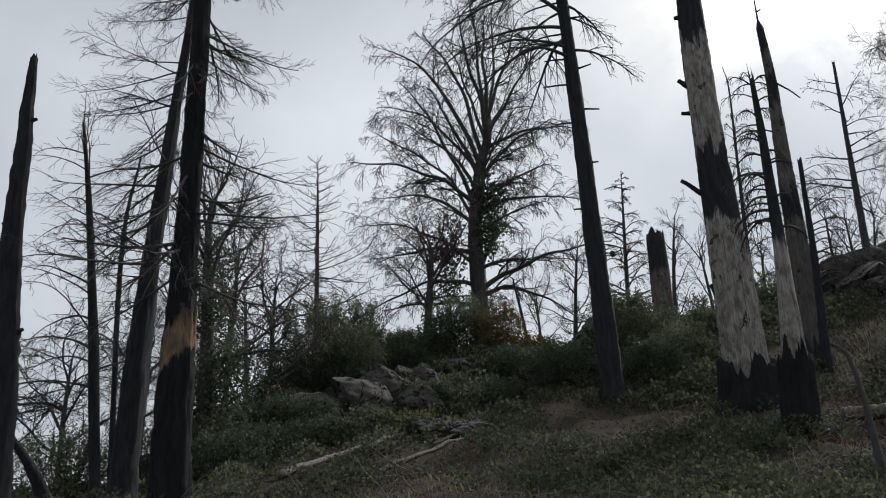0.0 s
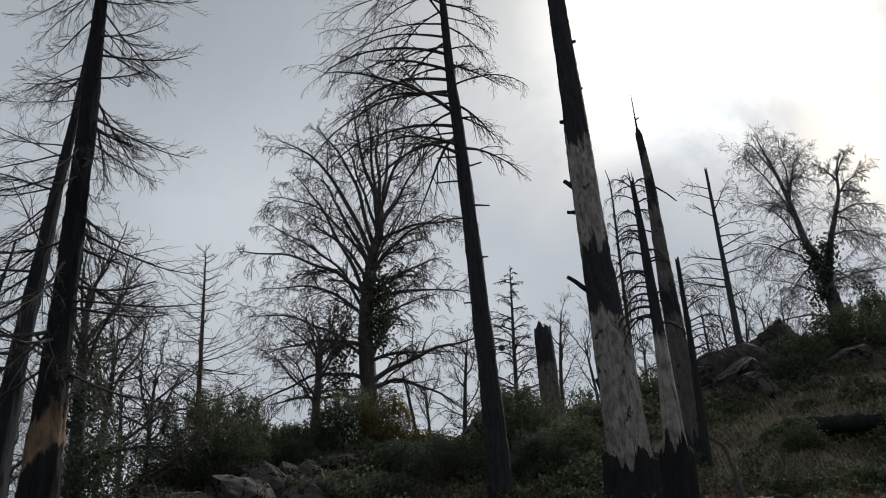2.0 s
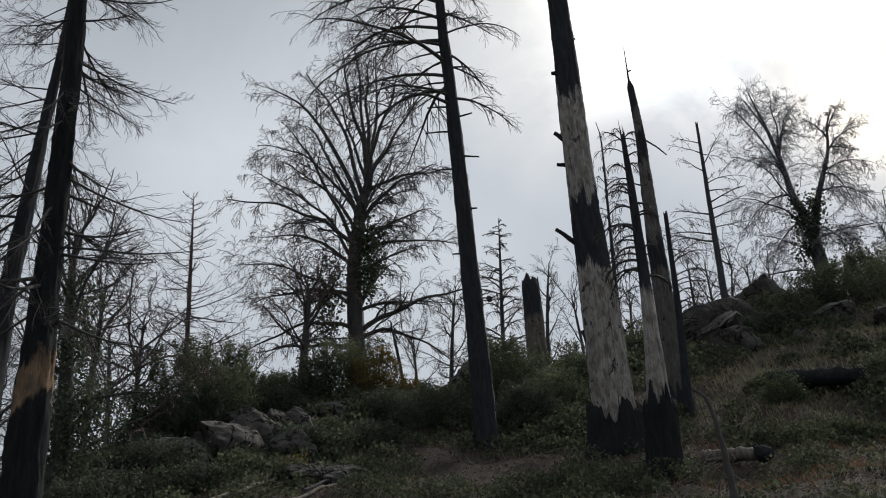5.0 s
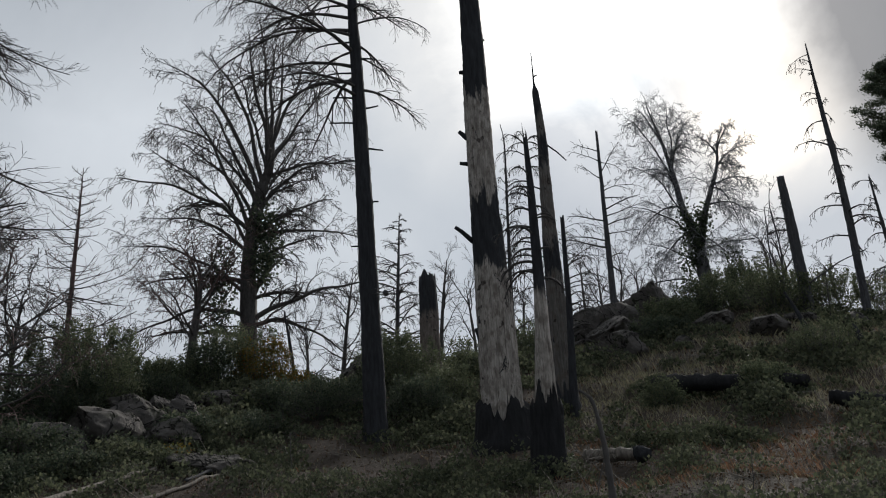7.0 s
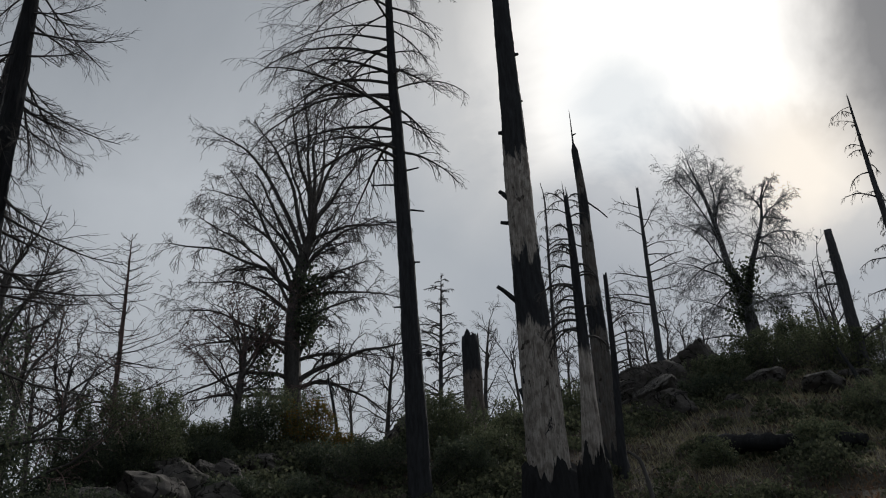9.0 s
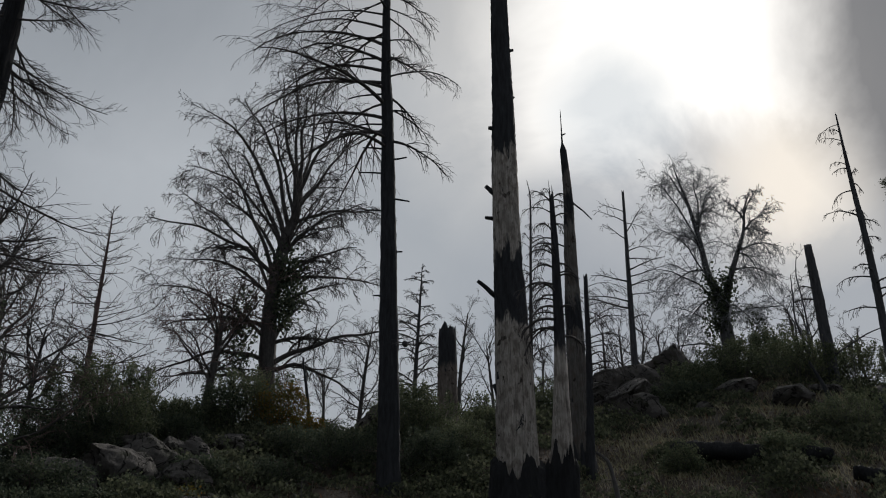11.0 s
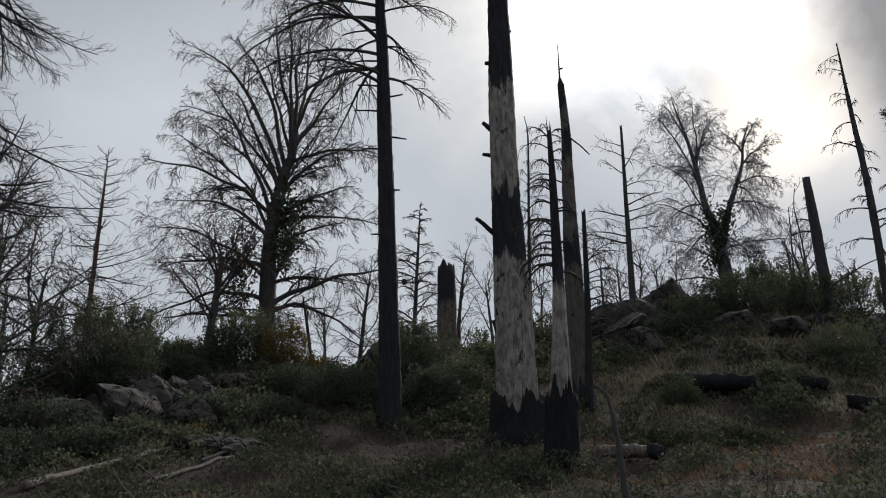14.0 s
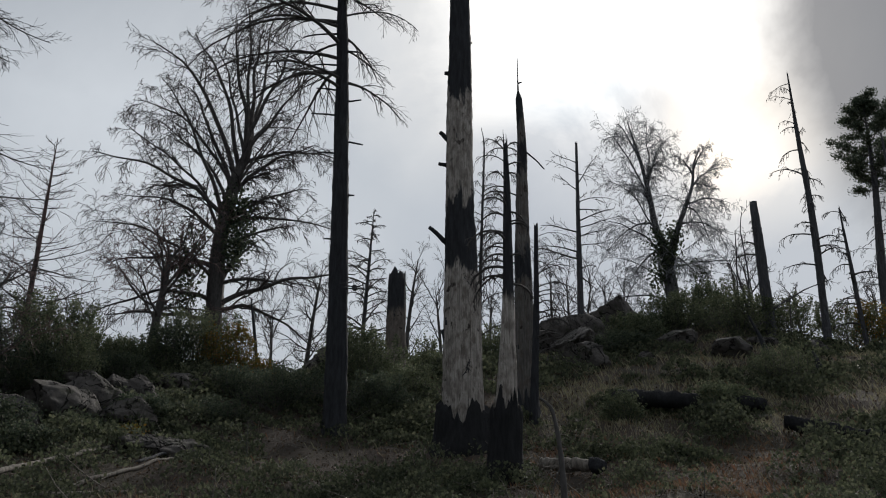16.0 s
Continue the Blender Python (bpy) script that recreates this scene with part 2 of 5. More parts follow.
# ---- ground ----
# bearing: angle above the eye at 12 m and 18 m, distance and angle of the crest
HILL = np.array([
    (-180, -16, -14, 26, -13), (-90, -8, -7, 26, -6), (-50, -2, -1.5, 22, -0.5), (-41, 0.6, 1.6, 20, 2.0), (-36, 1.2, 2.2, 19, 2.8), (-30, 1.8, 3.8, 21, 5.6),
    (-25, 2.2, 5.6, 23.5, 9.4), (-18, 2.3, 6.4, 25, 11.4), (-13, 2.3, 6.4, 26, 11.6), (-8, 2.3, 6.3, 26, 11.1), (-3, 2.3, 6.3, 27, 12.2), (3, 2.4, 6.3, 28, 12.2),
    (10, 2.4, 6.3, 33, 12.6), (16, 2.4, 6.0, 36, 13.8), (22, 2.4, 6.0, 37, 14.2), (28, 2.3, 5.8, 36, 12.3), (35, 2.2, 5.6, 36, 11.2),
    (50, 1, 3, 34, 6), (90, -8, -7, 26, -6), (180, -16, -14, 26, -13)], float)


def ground_heights(x, y):
    x, y = np.asarray(x, float), np.asarray(y, float)
    az, r0 = np.degrees(np.arctan2(x, y)), np.hypot(x, y)
    e12, e18, rc, ec = (np.interp(az, HILL[:, 0], HILL[:, k]) for k in range(1, 5))
    zc = EYE + rc * np.tan(np.radians(ec))
    knots = [(0 * az, 0 * az), (0 * az + 12, EYE + 12 * np.tan(np.radians(e12))), (0 * az + 18, EYE + 18 * np.tan(np.radians(e18))), (rc, zc),
             (rc + 7, zc - 0.5), (rc + 40, zc - 11), (0 * az + 220, 0 * az - 45), (0 * az + 4000, 0 * az - 60)]

    def profile(r):
        z = 0 * r
        for (ra, za), (rb, zb) in zip(knots, knots[1:]):
            f = (r - ra) / (rb - ra)
            z = np.where((f >= 0) & (f <= 1), za + (zb - za) * f, z)
        return z
    z = sum(profile(r0 * f) * w for f, w in ((0.9, 0.25), (1.0, 0.5), (1.1, 0.25)))
    near = np.clip((r0 - 3) / 6, 0, 1) * np.clip((300 - r0) / 200, 0, 1)
    bumps = 0.10 * np.sin(1.3 * x + 0.7 * y + 1) * np.sin(0.9 * y - 0.6 * x) + 0.06 * np.sin(2.9 * x + 2) * np.sin(2.3 * y + 1.1 * x) + 0.03 * np.sin(6.1 * x + 1.3 * y) * np.sin(5.3 * y - x)
    return z + bumps * near


def ground_z(x, y):
    return float(ground_heights(x, y))


def on_ground(az, r, dz=0.0):
    x, y = r * math.sin(radians(az)), r * math.cos(radians(az))
    return Vector((x, y, ground_z(x, y) + dz))


def mesh_of(name, verts, faces, smooth=True):
    me = bpy.data.meshes.new(name)
    me.from_pydata(np.asarray(verts, float).reshape(-1, 3).tolist(), [], [list(f) for f in (faces.tolist() if isinstance(faces, np.ndarray) else faces)])
    if smooth:
        me.polygons.foreach_set("use_smooth", [True] * len(me.polygons))
    me.update()
    return me


def part(name, me, mat, parent, label="", kind=""):
    ob = new(name, me)
    me.materials.clear()
    me.materials.append(mat)
    if parent:
        ob.parent = parent
    return tagged(ob, label, kind=kind)


def thing(name, at, label, category, group=""):
    ob = new(name)
    ob.location = at
    ob.empty_display_size = 0.2
    return tagged(ob, label, category, group)


def build_ground():
    az = np.radians(np.concatenate([np.arange(-180, -56, 4.0), np.arange(-56, 56, 0.5), np.arange(56, 180, 4.0)]))
    r = np.concatenate([np.linspace(0.4, 8, 16), np.arange(8.3, 45, 0.3), np.geomspace(46, 4000, 40)])
    A, R = np.meshgrid(az, r, indexing="ij")
    X, Y = R * np.sin(A), R * np.cos(A)
    V = np.stack([X, Y, ground_heights(X, Y)], -1).reshape(-1, 3)
    na, nr = len(az), len(r)
    i, j = np.meshgrid(np.arange(na), np.arange(nr - 1), indexing="ij")
    k = (i + 1) % na
    F = np.stack([i * nr + j, i * nr + j + 1, k * nr + j + 1, k * nr + j], -1).reshape(-1, 4)[:, ::-1]
    V = np.vstack([V, [[0, 0, ground_z(0, 0)]]])
    cap = [[len(V) - 1, int(((a + 1) % na) * nr), int(a * nr)] for a in range(na)]
    ob = part("ground", mesh_of("ground", V, F.tolist() + cap), SOIL, None)
    tagged(ob, "steep burnt hillside of dark soil and leaf litter", "ground", kind="structure")


build_ground()


# ---- tools for wood and leaves ----
def tube_batch(polys, sides):
    """Tubes round many lines; each line is (points, radii)."""
    groups = {}
    for p, r in polys:
        groups.setdefault(len(p), []).append((p, r))
    V, F, base = [], [], 0
    for k, items in groups.items():
        P = np.array([[tuple(q) for q in p] for p, _ in items], float)
        R = np.array([r for _, r in items], float)
        T = np.gradient(P, axis=1)
        T /= np.linalg.norm(T, axis=2, keepdims=True) + 1e-9
        U = np.cross(T, np.array([0.83, 0.52, 0.21]))
        U /= np.linalg.norm(U, axis=2, keepdims=True) + 1e-9
        W = np.cross(T, U)
        a = np.arange(sides) * 2 * np.pi / sides
        ring = P[:, :, None] + R[:, :, None, None] * (U[:, :, None] * np.cos(a)[:, None] + W[:, :, None] * np.sin(a)[:, None])
        m = len(items)
        V.append(ring.reshape(-1, 3))
        M, K, S = np.meshgrid(np.arange(m), np.arange(k - 1), np.arange(sides), indexing="ij")
        at = lambda kk, ss: base + (M * k + kk) * sides + ss % sides
        F.append(np.stack([at(K, S), at(K, S + 1), at(K + 1, S + 1), at(K + 1, S)], -1).reshape(-1, 4))
        base += m * k * sides
    return np.vstack(V), np.vstack(F)


def tubes(name, polys, sides):
    return mesh_of(name, *tube_batch(polys, sides))


def leaf_mesh(name, C, size, seed, lift=0.3, slim=0.42):
    """Small folded leaves at the points C."""
    g = np.random.default_rng(seed)
    C = np.asarray(C, float)
    m = len(C)
    size = np.broadcast_to(size, (m,)) * g.uniform(0.65, 1.3, m)
    d = g.normal(size=(m, 3))
    d[:, 2] = np.abs(d[:, 2]) * 0.7 + lift
    d /= np.linalg.norm(d, axis=1, keepdims=True)
    s = np.cross(d, g.normal(size=(m, 3)))
    s /= np.linalg.norm(s, axis=1, keepdims=True)
    u = np.cross(s, d)
    L, Wd = size[:, None], (size * slim)[:, None]
    V = np.stack([C, C + d * L * 0.5 + s * Wd + u * Wd * 0.35, C + d * L, C + d * L * 0.5 - s * Wd + u * Wd * 0.35], 1).reshape(-1, 3)
    i = np.arange(m)[:, None] * 4
    F = np.concatenate([i + [0, 1, 2], i + [0, 2, 3]], 1).reshape(-1, 3)
    return mesh_of(name, V, F, smooth=False)


THIN = 0.00021  # twig radius for each metre away from the path


def rand_unit(rng):
    v = Vector((rng.gauss(0, 1), rng.gauss(0, 1), rng.gauss(0, 1)))
    return v.normalized()


def shoot(rng, p, d, length, r0, r1, k, wander, pull):
    """A line that grows from p along d, wandering, pulled up or down more and more."""
    pts, rad = [p.copy()], [r0]
    for i in range(1, k):
        f = i / (k - 1)
        d = (d + rand_unit(rng) * wander + Vector((0, 0, pull * (0.4 + f)))).normalized()
        p = p + d * (length / (k - 1))
        pts.append(p.copy())
        rad.append(r0 + (r1 - r0) * f ** 0.8)
    return pts, rad


def along(pts, f):
    x = min(max(f, 0), 0.9999) * (len(pts) - 1)
    i = int(x)
    return pts[i].lerp(pts[i + 1], x - i), (pts[i + 1] - pts[i]).normalized()


def sideways(rng, d, angle):
    s = d.cross(rand_unit(rng))
    s.normalize()
    return (d * math.cos(angle) + s * math.sin(angle)).normalized()


def ramify(rng, parent, rad, levels, out, thin=0.0035, depth=0):
    """Child shoots along a parent line. levels: rows of count, share of the parent's length, angle, wander, pull, points."""
    count, share, angle, wander, pull, k, first = levels[0]
    total = sum((b - a).length for a, b in zip(parent, parent[1:]))
    for i in range(count):
        f = first + (1 - first) * (i + rng.random()) / count
        p, d = along(parent, f)
        r = max(thin, (rad[0] + (rad[-1] - rad[0]) * f) * 0.6)
        length = total * share * rng.uniform(0.6, 1.25) * (1.15 - 0.5 * f)
        pts, rr = shoot(rng, p, sideways(rng, d, radians(angle) * rng.uniform(0.7, 1.3)), length, r, max(thin * 0.8, r * 0.35), k, wander, pull)
        out.setdefault(depth, []).append((pts, rr))
        if len(levels) > 1:
            ramify(rng, pts, rr, levels[1:], out, thin, depth + 1)


def spline(points, step):
    """Evenly spaced points on a smooth line through the given ones, with their radii in w."""
    P = [Vector(p) for p in points]
    P = [P[0] * 2 - P[1]] + P + [P[-1] * 2 - P[-2]]
    out = []
    for a, b, c, d in zip(P, P[1:], P[2:], P[3:]):
        m = max(1, int((c - b).length / step))
        for i in range(m):
            t = i / m
            out.append(0.5 * ((2 * b) + (c - a) * t + (2 * a - 5 * b + 4 * c - d) * t * t + (3 * b - a - 3 * c + d) * t ** 3))
    out.append(P[-2])
    return out


def trunk_mesh(name, axis, radii, sides=22, step=0.1, rough=0.1, flare=0.35, jag=0.0, seed=0):
    """A furrowed trunk round the axis; jag: how far its broken top is torn."""
    rng = random.Random(seed)
    line = spline(axis, step)
    heights, rr = [p[2] for p in axis], list(radii)
    V, F = [], []
    off = Vector((rng.uniform(0, 50), rng.uniform(0, 50), rng.uniform(0, 50)))
    for i, p in enumerate(line):
        r = float(np.interp(p.z, heights, rr))
        h = p.z - line[0].z
        r *= 1 + flare * math.exp(-h / 0.35)
        for s in range(sides):
            a = 2 * math.pi * s / sides
            q = Vector((math.cos(a), math.sin(a), 0))
            k = noise.noise(Vector((q.x * 2.6, q.y * 2.6, h * 0.8)) + off) * 1.2 + noise.noise(Vector((q.x * 7, q.y * 7, h * 3.5)) + off) * 0.7 + noise.noise(Vector((q.x * 15, q.y * 15, h * 11)) + off) * 0.7
            k += flare * math.exp(-h / 0.4) * 1.6 * noise.noise(Vector((q.x * 1.9, q.y * 1.9, 3)) + off)
            up = 0.0
            if jag and i == len(line) - 1:
                up = jag * (0.5 + noise.noise(Vector((q.x * 1.6, q.y * 1.6, 9)) + off)) * rng.uniform(0.5, 1.3)
            V.append(p + q * r * (1 + rough * k) + Vector((0, 0, up)))
    n = len(line)
    for i in range(n - 1):
        for s in range(sides):
            t = (s + 1) % sides
            F.append((i * sides + s, i * sides + t, (i + 1) * sides + t, (i + 1) * sides + s))
    V.append(line[-1] - Vector((0, 0, jag * 0.6)))
    for s in range(sides):
        F.append(((n - 1) * sides + s, (n - 1) * sides + (s + 1) % sides, len(V) - 1))
    return mesh_of(name, [tuple(v) for v in V], F)


def axis_from(base_r, marks, sink=0.25):
    """The base on the ground and the trunk's line, from bearings and angles at one distance."""
    base = on_ground(marks[0][0], base_r)
    pts = [spot(a, base_r, e) - base for a, e in marks if spot(a, base_r, e).z > base.z + 0.3]
    return base, [Vector((0, 0, -sink))] + pts


def point_at(axis, z):
    for a, b in zip(axis, axis[1:]):
        if a.z <= z <= b.z:
            return a.lerp(b, (z - a.z) / (b.z - a.z))
    return axis[-1].copy()


def standing_dead(name, r, marks, widths, label, mat=CHAR, category="dead tree", group="", sides=22, jag=0.3, rough=0.1, flare=0.35, seed=1):
    """An upright burnt trunk. widths: its thickness in metres at the marks."""
    base, axis = axis_from(r, marks)
    rad = [w / 2 for w in widths][-len(axis) + 1:]
    rad = [rad[0] * 1.05] + rad
    tree = thing(name, base, label, category, group)
    part("trunk", trunk_mesh("trunk", axis, rad, sides, 0.1, rough, flare, jag, seed), mat, tree)
    return tree, base, axis, rad


def limbs_on(tree, axis, rad, seed, lo, hi, count, length, rise, wander, pull, levels, sweep=None, limb_r=0.03, points=8, mat=BRANCH, twig=TWIG, taper=0.6, limb_name="branch", right=1.0, end=0.25):
    """Branches round a trunk between two heights, each a part, with their twigs in one mesh."""
    rng = random.Random(seed)
    fine = {}
    for i in range(count):
        f = (i + rng.random()) / count
        p = point_at(axis, lo + (hi - lo) * f)
        a = rng.uniform(0, 2 * math.pi) if sweep is None else radians(rng.choice(sweep) + rng.uniform(-45, 45))
        e = radians(rng.uniform(*rise))
        d = Vector((math.cos(a) * math.cos(e), math.sin(a) * math.cos(e), math.sin(e)))
        L = length * (1 - taper * f) * rng.uniform(0.55, 1.15) * (right if math.cos(a) > 0.3 else 1.0)
        r0 = limb_r * (1 - 0.5 * f) * rng.uniform(0.7, 1.2)
        line = shoot(rng, p, d, L, r0, r0 * end, points, wander, pull)
        part(limb_name, tubes(limb_name, [line], 6), mat, tree)
        if levels:
            ramify(rng, line[0], line[1], levels, fine, THIN * tree.location.length)
    polys = [q for k in fine for q in fine[k]]
    if polys:
        part("twig_spray", tubes("twig_spray", polys, 3), twig, tree, kind="stuff")


def stub(tree, axis, rad, z, side, length, rise, r, seed):
    """A broken-off branch. side: its bearing, 180 is to the left of the view."""
    rng = random.Random(seed)
    p = point_at(axis, z)
    a, e = radians(side), radians(rise)
    d = Vector((math.cos(a) * math.cos(e), math.sin(a) * math.cos(e), math.sin(e)))
    inside = float(np.interp(z, [q.z for q in axis], rad))
    p = p + Vector((math.cos(a), math.sin(a), 0)) * inside * 0.8
    pts, rr = shoot(rng, p, d, length, r * 1.25, r * 0.8, 7, 0.1, -0.02)
    pts.append(pts[-1] + d * 0.004)
    rr.append(0.002)
    part("branch_stub", tubes("branch_stub", [(pts, rr)], 7), CHAR, tree)


def char_collar(tree, axis, radius, height, ragged, seed):
    """Thick charred bark left round the foot, torn along its upper edge."""
    rng = random.Random(seed)
    sides, rows = 56, 12
    off = Vector((seed * 3.1, seed * 1.7, 0))
    V, F = [], []
    tops = []
    for s in range(sides):
        a = 2 * math.pi * s / sides
        k = noise.noise(Vector((math.cos(a) * 2.2, math.sin(a) * 2.2, 0)) + off) + 0.6 * noise.noise(Vector((math.cos(a) * 6, math.sin(a) * 6, 4)) + off)
        tops.append(max(0.2, height + ragged * k * 1.3 + rng.uniform(-0.05, 0.05)))
    for i in range(rows + 1):
        f = i / rows
        for s in range(sides):
            a = 2 * math.pi * s / sides
            h = -0.25 + (tops[s] + 0.25) * min(1, f)
            c = point_at(axis, max(h, axis[0].z + 0.01))
            r = radius * (1.16 + 0.32 * math.exp(-max(h, 0) / 0.3)) * (1 + 0.07 * noise.noise(Vector((math.cos(a) * 5, math.sin(a) * 5, h * 2.5)) + off))
            if i == rows:
                r = radius * 0.93
            V.append((c.x + math.cos(a) * r, c.y + math.sin(a) * r, h))
    for i in range(rows):
        for s in range(sides):
            t = (s + 1) % sides
            F.append((i * sides + s, i * sides + t, (i + 1) * sides + t, (i + 1) * sides + s))
    part("charred_bark", mesh_of("charred_bark", V, F), CHAR_DEEP, tree, "black charred bark round the foot")


# twig patterns: count, share of length, angle, wander, pull, points, first
OAK_TWIGS = [(9, 0.36, 44, 0.32, -0.03, 7, 0.12), (6, 0.5, 46, 0.4, -0.16, 6, 0.1), (3, 0.7, 42, 0.42, -0.25, 5, 0.1)]
SWEPT_TWIGS = [(13, 0.34, 36, 0.1, -0.06, 6, 0.25), (6, 0.42, 34, 0.14, -0.04, 5, 0.15)]
CROOK_TWIGS = [(8, 0.36, 42, 0.12, -0.35, 6, 0.25), (3, 0.4, 40, 0.2, -0.3, 5, 0.2)]
PINE_TWIGS = [(11, 0.4, 42, 0.14, -0.14, 7, 0.18), (6, 0.42, 40, 0.18, -0.16, 6, 0.1)]
SPARE_TWIGS = [(7, 0.32, 45, 0.18, -0.06, 5, 0.25), (2, 0.4, 40, 0.2, -0.1, 4, 0.2)]


def build_near_trunks():
    # half-burnt trunk with bare wood
    tree, base, axis, rad = standing_dead("burnt_pine", 17, [(5.04, 6.1), (5.07, 8.2), (5.02, 15.2), (4.92, 22), (4.97, 29), (5.02, 35.5), (5.05, 46)],
                                          [0.9, 0.82, 0.73, 0.60, 0.55, 0.45, 0.3], "tall dead pine trunk, bare pale wood and black char", WHITE_TRUNK, sides=56, rough=0.08, flare=0.1, seed=3)
    char_collar(tree, axis, 0.46, 0.75, 0.38, 4)
    for el, side, L, rise, r in ((31, 180, 0.14, 8, 0.05), (26.6, 185, 0.3, 48, 0.055), (25.0, 175, 0.24, 25, 0.045), (19.7, 190, 0.55, 32, 0.05), (13.0, 182, 0.34, 75, 0.06), (36, 0, 0.12, 20, 0.04), (33, 10, 0.1, 25, 0.03)):
        stub(tree, axis, rad, spot(5, 17, el).z - base.z, side, L, rise, r, int(el * 7))
    # the pair beside it
    tree, base, axis, rad = standing_dead("burnt_snag", 14.1, [(7.65, 3.6), (7.94, 8.4), (8.16, 13.2), (8.28, 16.9), (8.32, 20.7), (8.35, 23.3), (8.32, 26.1)],
                                          [0.5, 0.39, 0.255, 0.19, 0.155, 0.125, 0.08], "slim dead snag with pale stripped base and charred foot", TWIN_FRONT, sides=30, rough=0.06, seed=5)
    char_collar(tree, axis, 0.235, 1.25, 0.36, 9)
    limbs_on(tree, axis, rad, 51, 3.3, 6.3, 34, 0.85, (20, 55), 0.06, -0.2, CROOK_TWIGS, sweep=[175, 160, 200, 185, 10, 350], limb_r=0.026, taper=0.3, points=11, right=0.6, end=0.5)
    tree, base, axis, rad = standing_dead("burnt_snag", 21, [(9.34, 8.9), (9.33, 14.6), (9.39, 21.7), (9.53, 26.2), (9.43, 29.3), (9.38, 29.8), (9.40, 31.4)],
                                          [0.58, 0.48, 0.35, 0.25, 0.18, 0.05, 0.02], "tall broken snag with scorched wood and a thin splintered tip", TWIN_TALL, sides=28, rough=0.09, seed=7)
    for z, side, L in ((7.2, 0, 0.7), (5.9, 180, 0.25), (9.3, 10, 0.12), (4.0, 170, 0.2)):
        stub(tree, axis, rad, z, side, L, -35 if side == 0 else 30, 0.02, int(z * 9))
    tree, base, axis, rad = standing_dead("thin_snag", 24, [(6.22, 11), (6.26, 15.2), (6.49, 20.8), (6.75, 26), (6.57, 27.5)], [0.14, 0.12, 0.09, 0.05, 0.02], "thin charred sapling with drooping bare twigs", CHAR_GREY, sides=10, jag=0, seed=8)
    limbs_on(tree, axis, rad, 81, 1.2, 6.5, 34, 1.4, (20, 55), 0.1, -0.2, CROOK_TWIGS, limb_r=0.024, taper=0.5)
    tree, base, axis, rad = standing_dead("thin_snag", 20, [(9.8, 8.7), (10.13, 14.6), (10.35, 20.8)], [0.2, 0.15, 0.1], "thin charred snag with hooked drooping branches", CHAR, sides=12, jag=0.15, seed=9)
    limbs_on(tree, axis, rad, 91, 1.6, 4.6, 20, 1.3, (20, 50), 0.06, -0.2, CROOK_TWIGS, sweep=[0, 0, 20, 330], limb_r=0.028, taper=0.2)
    # black tree with long drooping branches
    tree, base, axis, rad = standing_dead("burnt_pine", 18.7, [(-3.39, 6.8), (-3.5, 13.5), (-3.77, 24.8), (-4.03, 32.2), (-4.22, 35.7), (-4.4, 46)], [0.58, 0.46, 0.365, 0.29, 0.235, 0.1], "straight charred pine with bare drooping branches", CHAR, sides=26, jag=0.1, seed=11)
    low, top = spot(0, 18.7, 29.3).z - base.z, spot(0, 18.7, 45).z - base.z
    limbs_on(tree, axis, rad, 111, low, top, 32, 4.3, (0, 28), 0.09, -0.13, PINE_TWIGS, sweep=[180, 190, 200, 170, 150, 215], limb_r=0.055, points=11, taper=0.25)
    limbs_on(tree, axis, rad, 113, low + 0.4, top, 16, 2.3, (-28, 8), 0.08, -0.1, PINE_TWIGS, sweep=[0, 345, 20], limb_r=0.045, points=10, taper=0.3)
    for z, side, L in ((4.4, 180, 0.2), (6.6, 170, 0.45), (6.9, 10, 0.4), (7.6, 185, 0.6), (8.3, 178, 0.5), (8.0, 5, 0.35), (5.5, 0, 0.18), (9.0, 182, 0.7), (9.4, 0, 0.4), (9.9, 176, 0.9)):
        stub(tree, axis, rad, z, side, L, 5, 0.022, int(z * 13))
    # broken stump on the crest
    standing_dead("broken_stump", 25, [(0.43, 11.2), (0.52, 15), (0.51, 17.3)], [0.74, 0.58, 0.52], "tall broken stump, reddish bare wood with a charred top", STUMP_WOOD, "stump", sides=30, jag=0.3, seed=13)
    # the cluster at the slope's shoulder
    tree, base, axis, rad = standing_dead("burnt_pine", 12, [(-31.97, 2.5), (-31.94, 8.7), (-31.76, 15.9), (-31.57, 26.7), (-31.43, 33.7), (-31.3, 46)], [0.66, 0.48, 0.36, 0.29, 0.24, 0.1], "large charred pine with sweeping branches and a bare tan scar", SCARRED, sides=48, jag=0.1, rough=0.17, seed=15)
    limbs_on(tree, axis, rad, 151, spot(0, 12, 15).z - base.z, spot(0, 12, 44).z - base.z, 56, 1.9, (-58, -8), 0.07, 0.05, SWEPT_TWIGS, limb_r=0.03, points=10, taper=0.25)
    tree, base, axis, rad = standing_dead("leaning_burnt_pine", 13.5, [(-34.75, 2.6), (-34.49, 8.7), (-33.83, 17.6), (-32.91, 26.6), (-32.25, 31.9), (-31.7, 38)], [0.5, 0.36, 0.26, 0.19, 0.13, 0.05], "charred pine leaning against its neighbour", CHAR, sides=30, jag=0, rough=0.15, seed=17)
    limbs_on(tree, axis, rad, 171, 3.6, 9.0, 34, 1.9, (-30, 8), 0.08, 0.02, SWEPT_TWIGS, sweep=[180, 200, 160, 90, 270], limb_r=0.026, taper=0.2)
    tree, base, axis, rad = standing_dead("burnt_snag", 13, [(-41.5, 1.0), (-41.79, 8.6), (-42.21, 16.9), (-42.22, 24.4), (-42.18, 28.5)], [0.42, 0.34, 0.28, 0.2, 0.11], "charred branchless snag with a pointed broken top", CHAR, sides=20, rough=0.26, jag=0.15, seed=19)
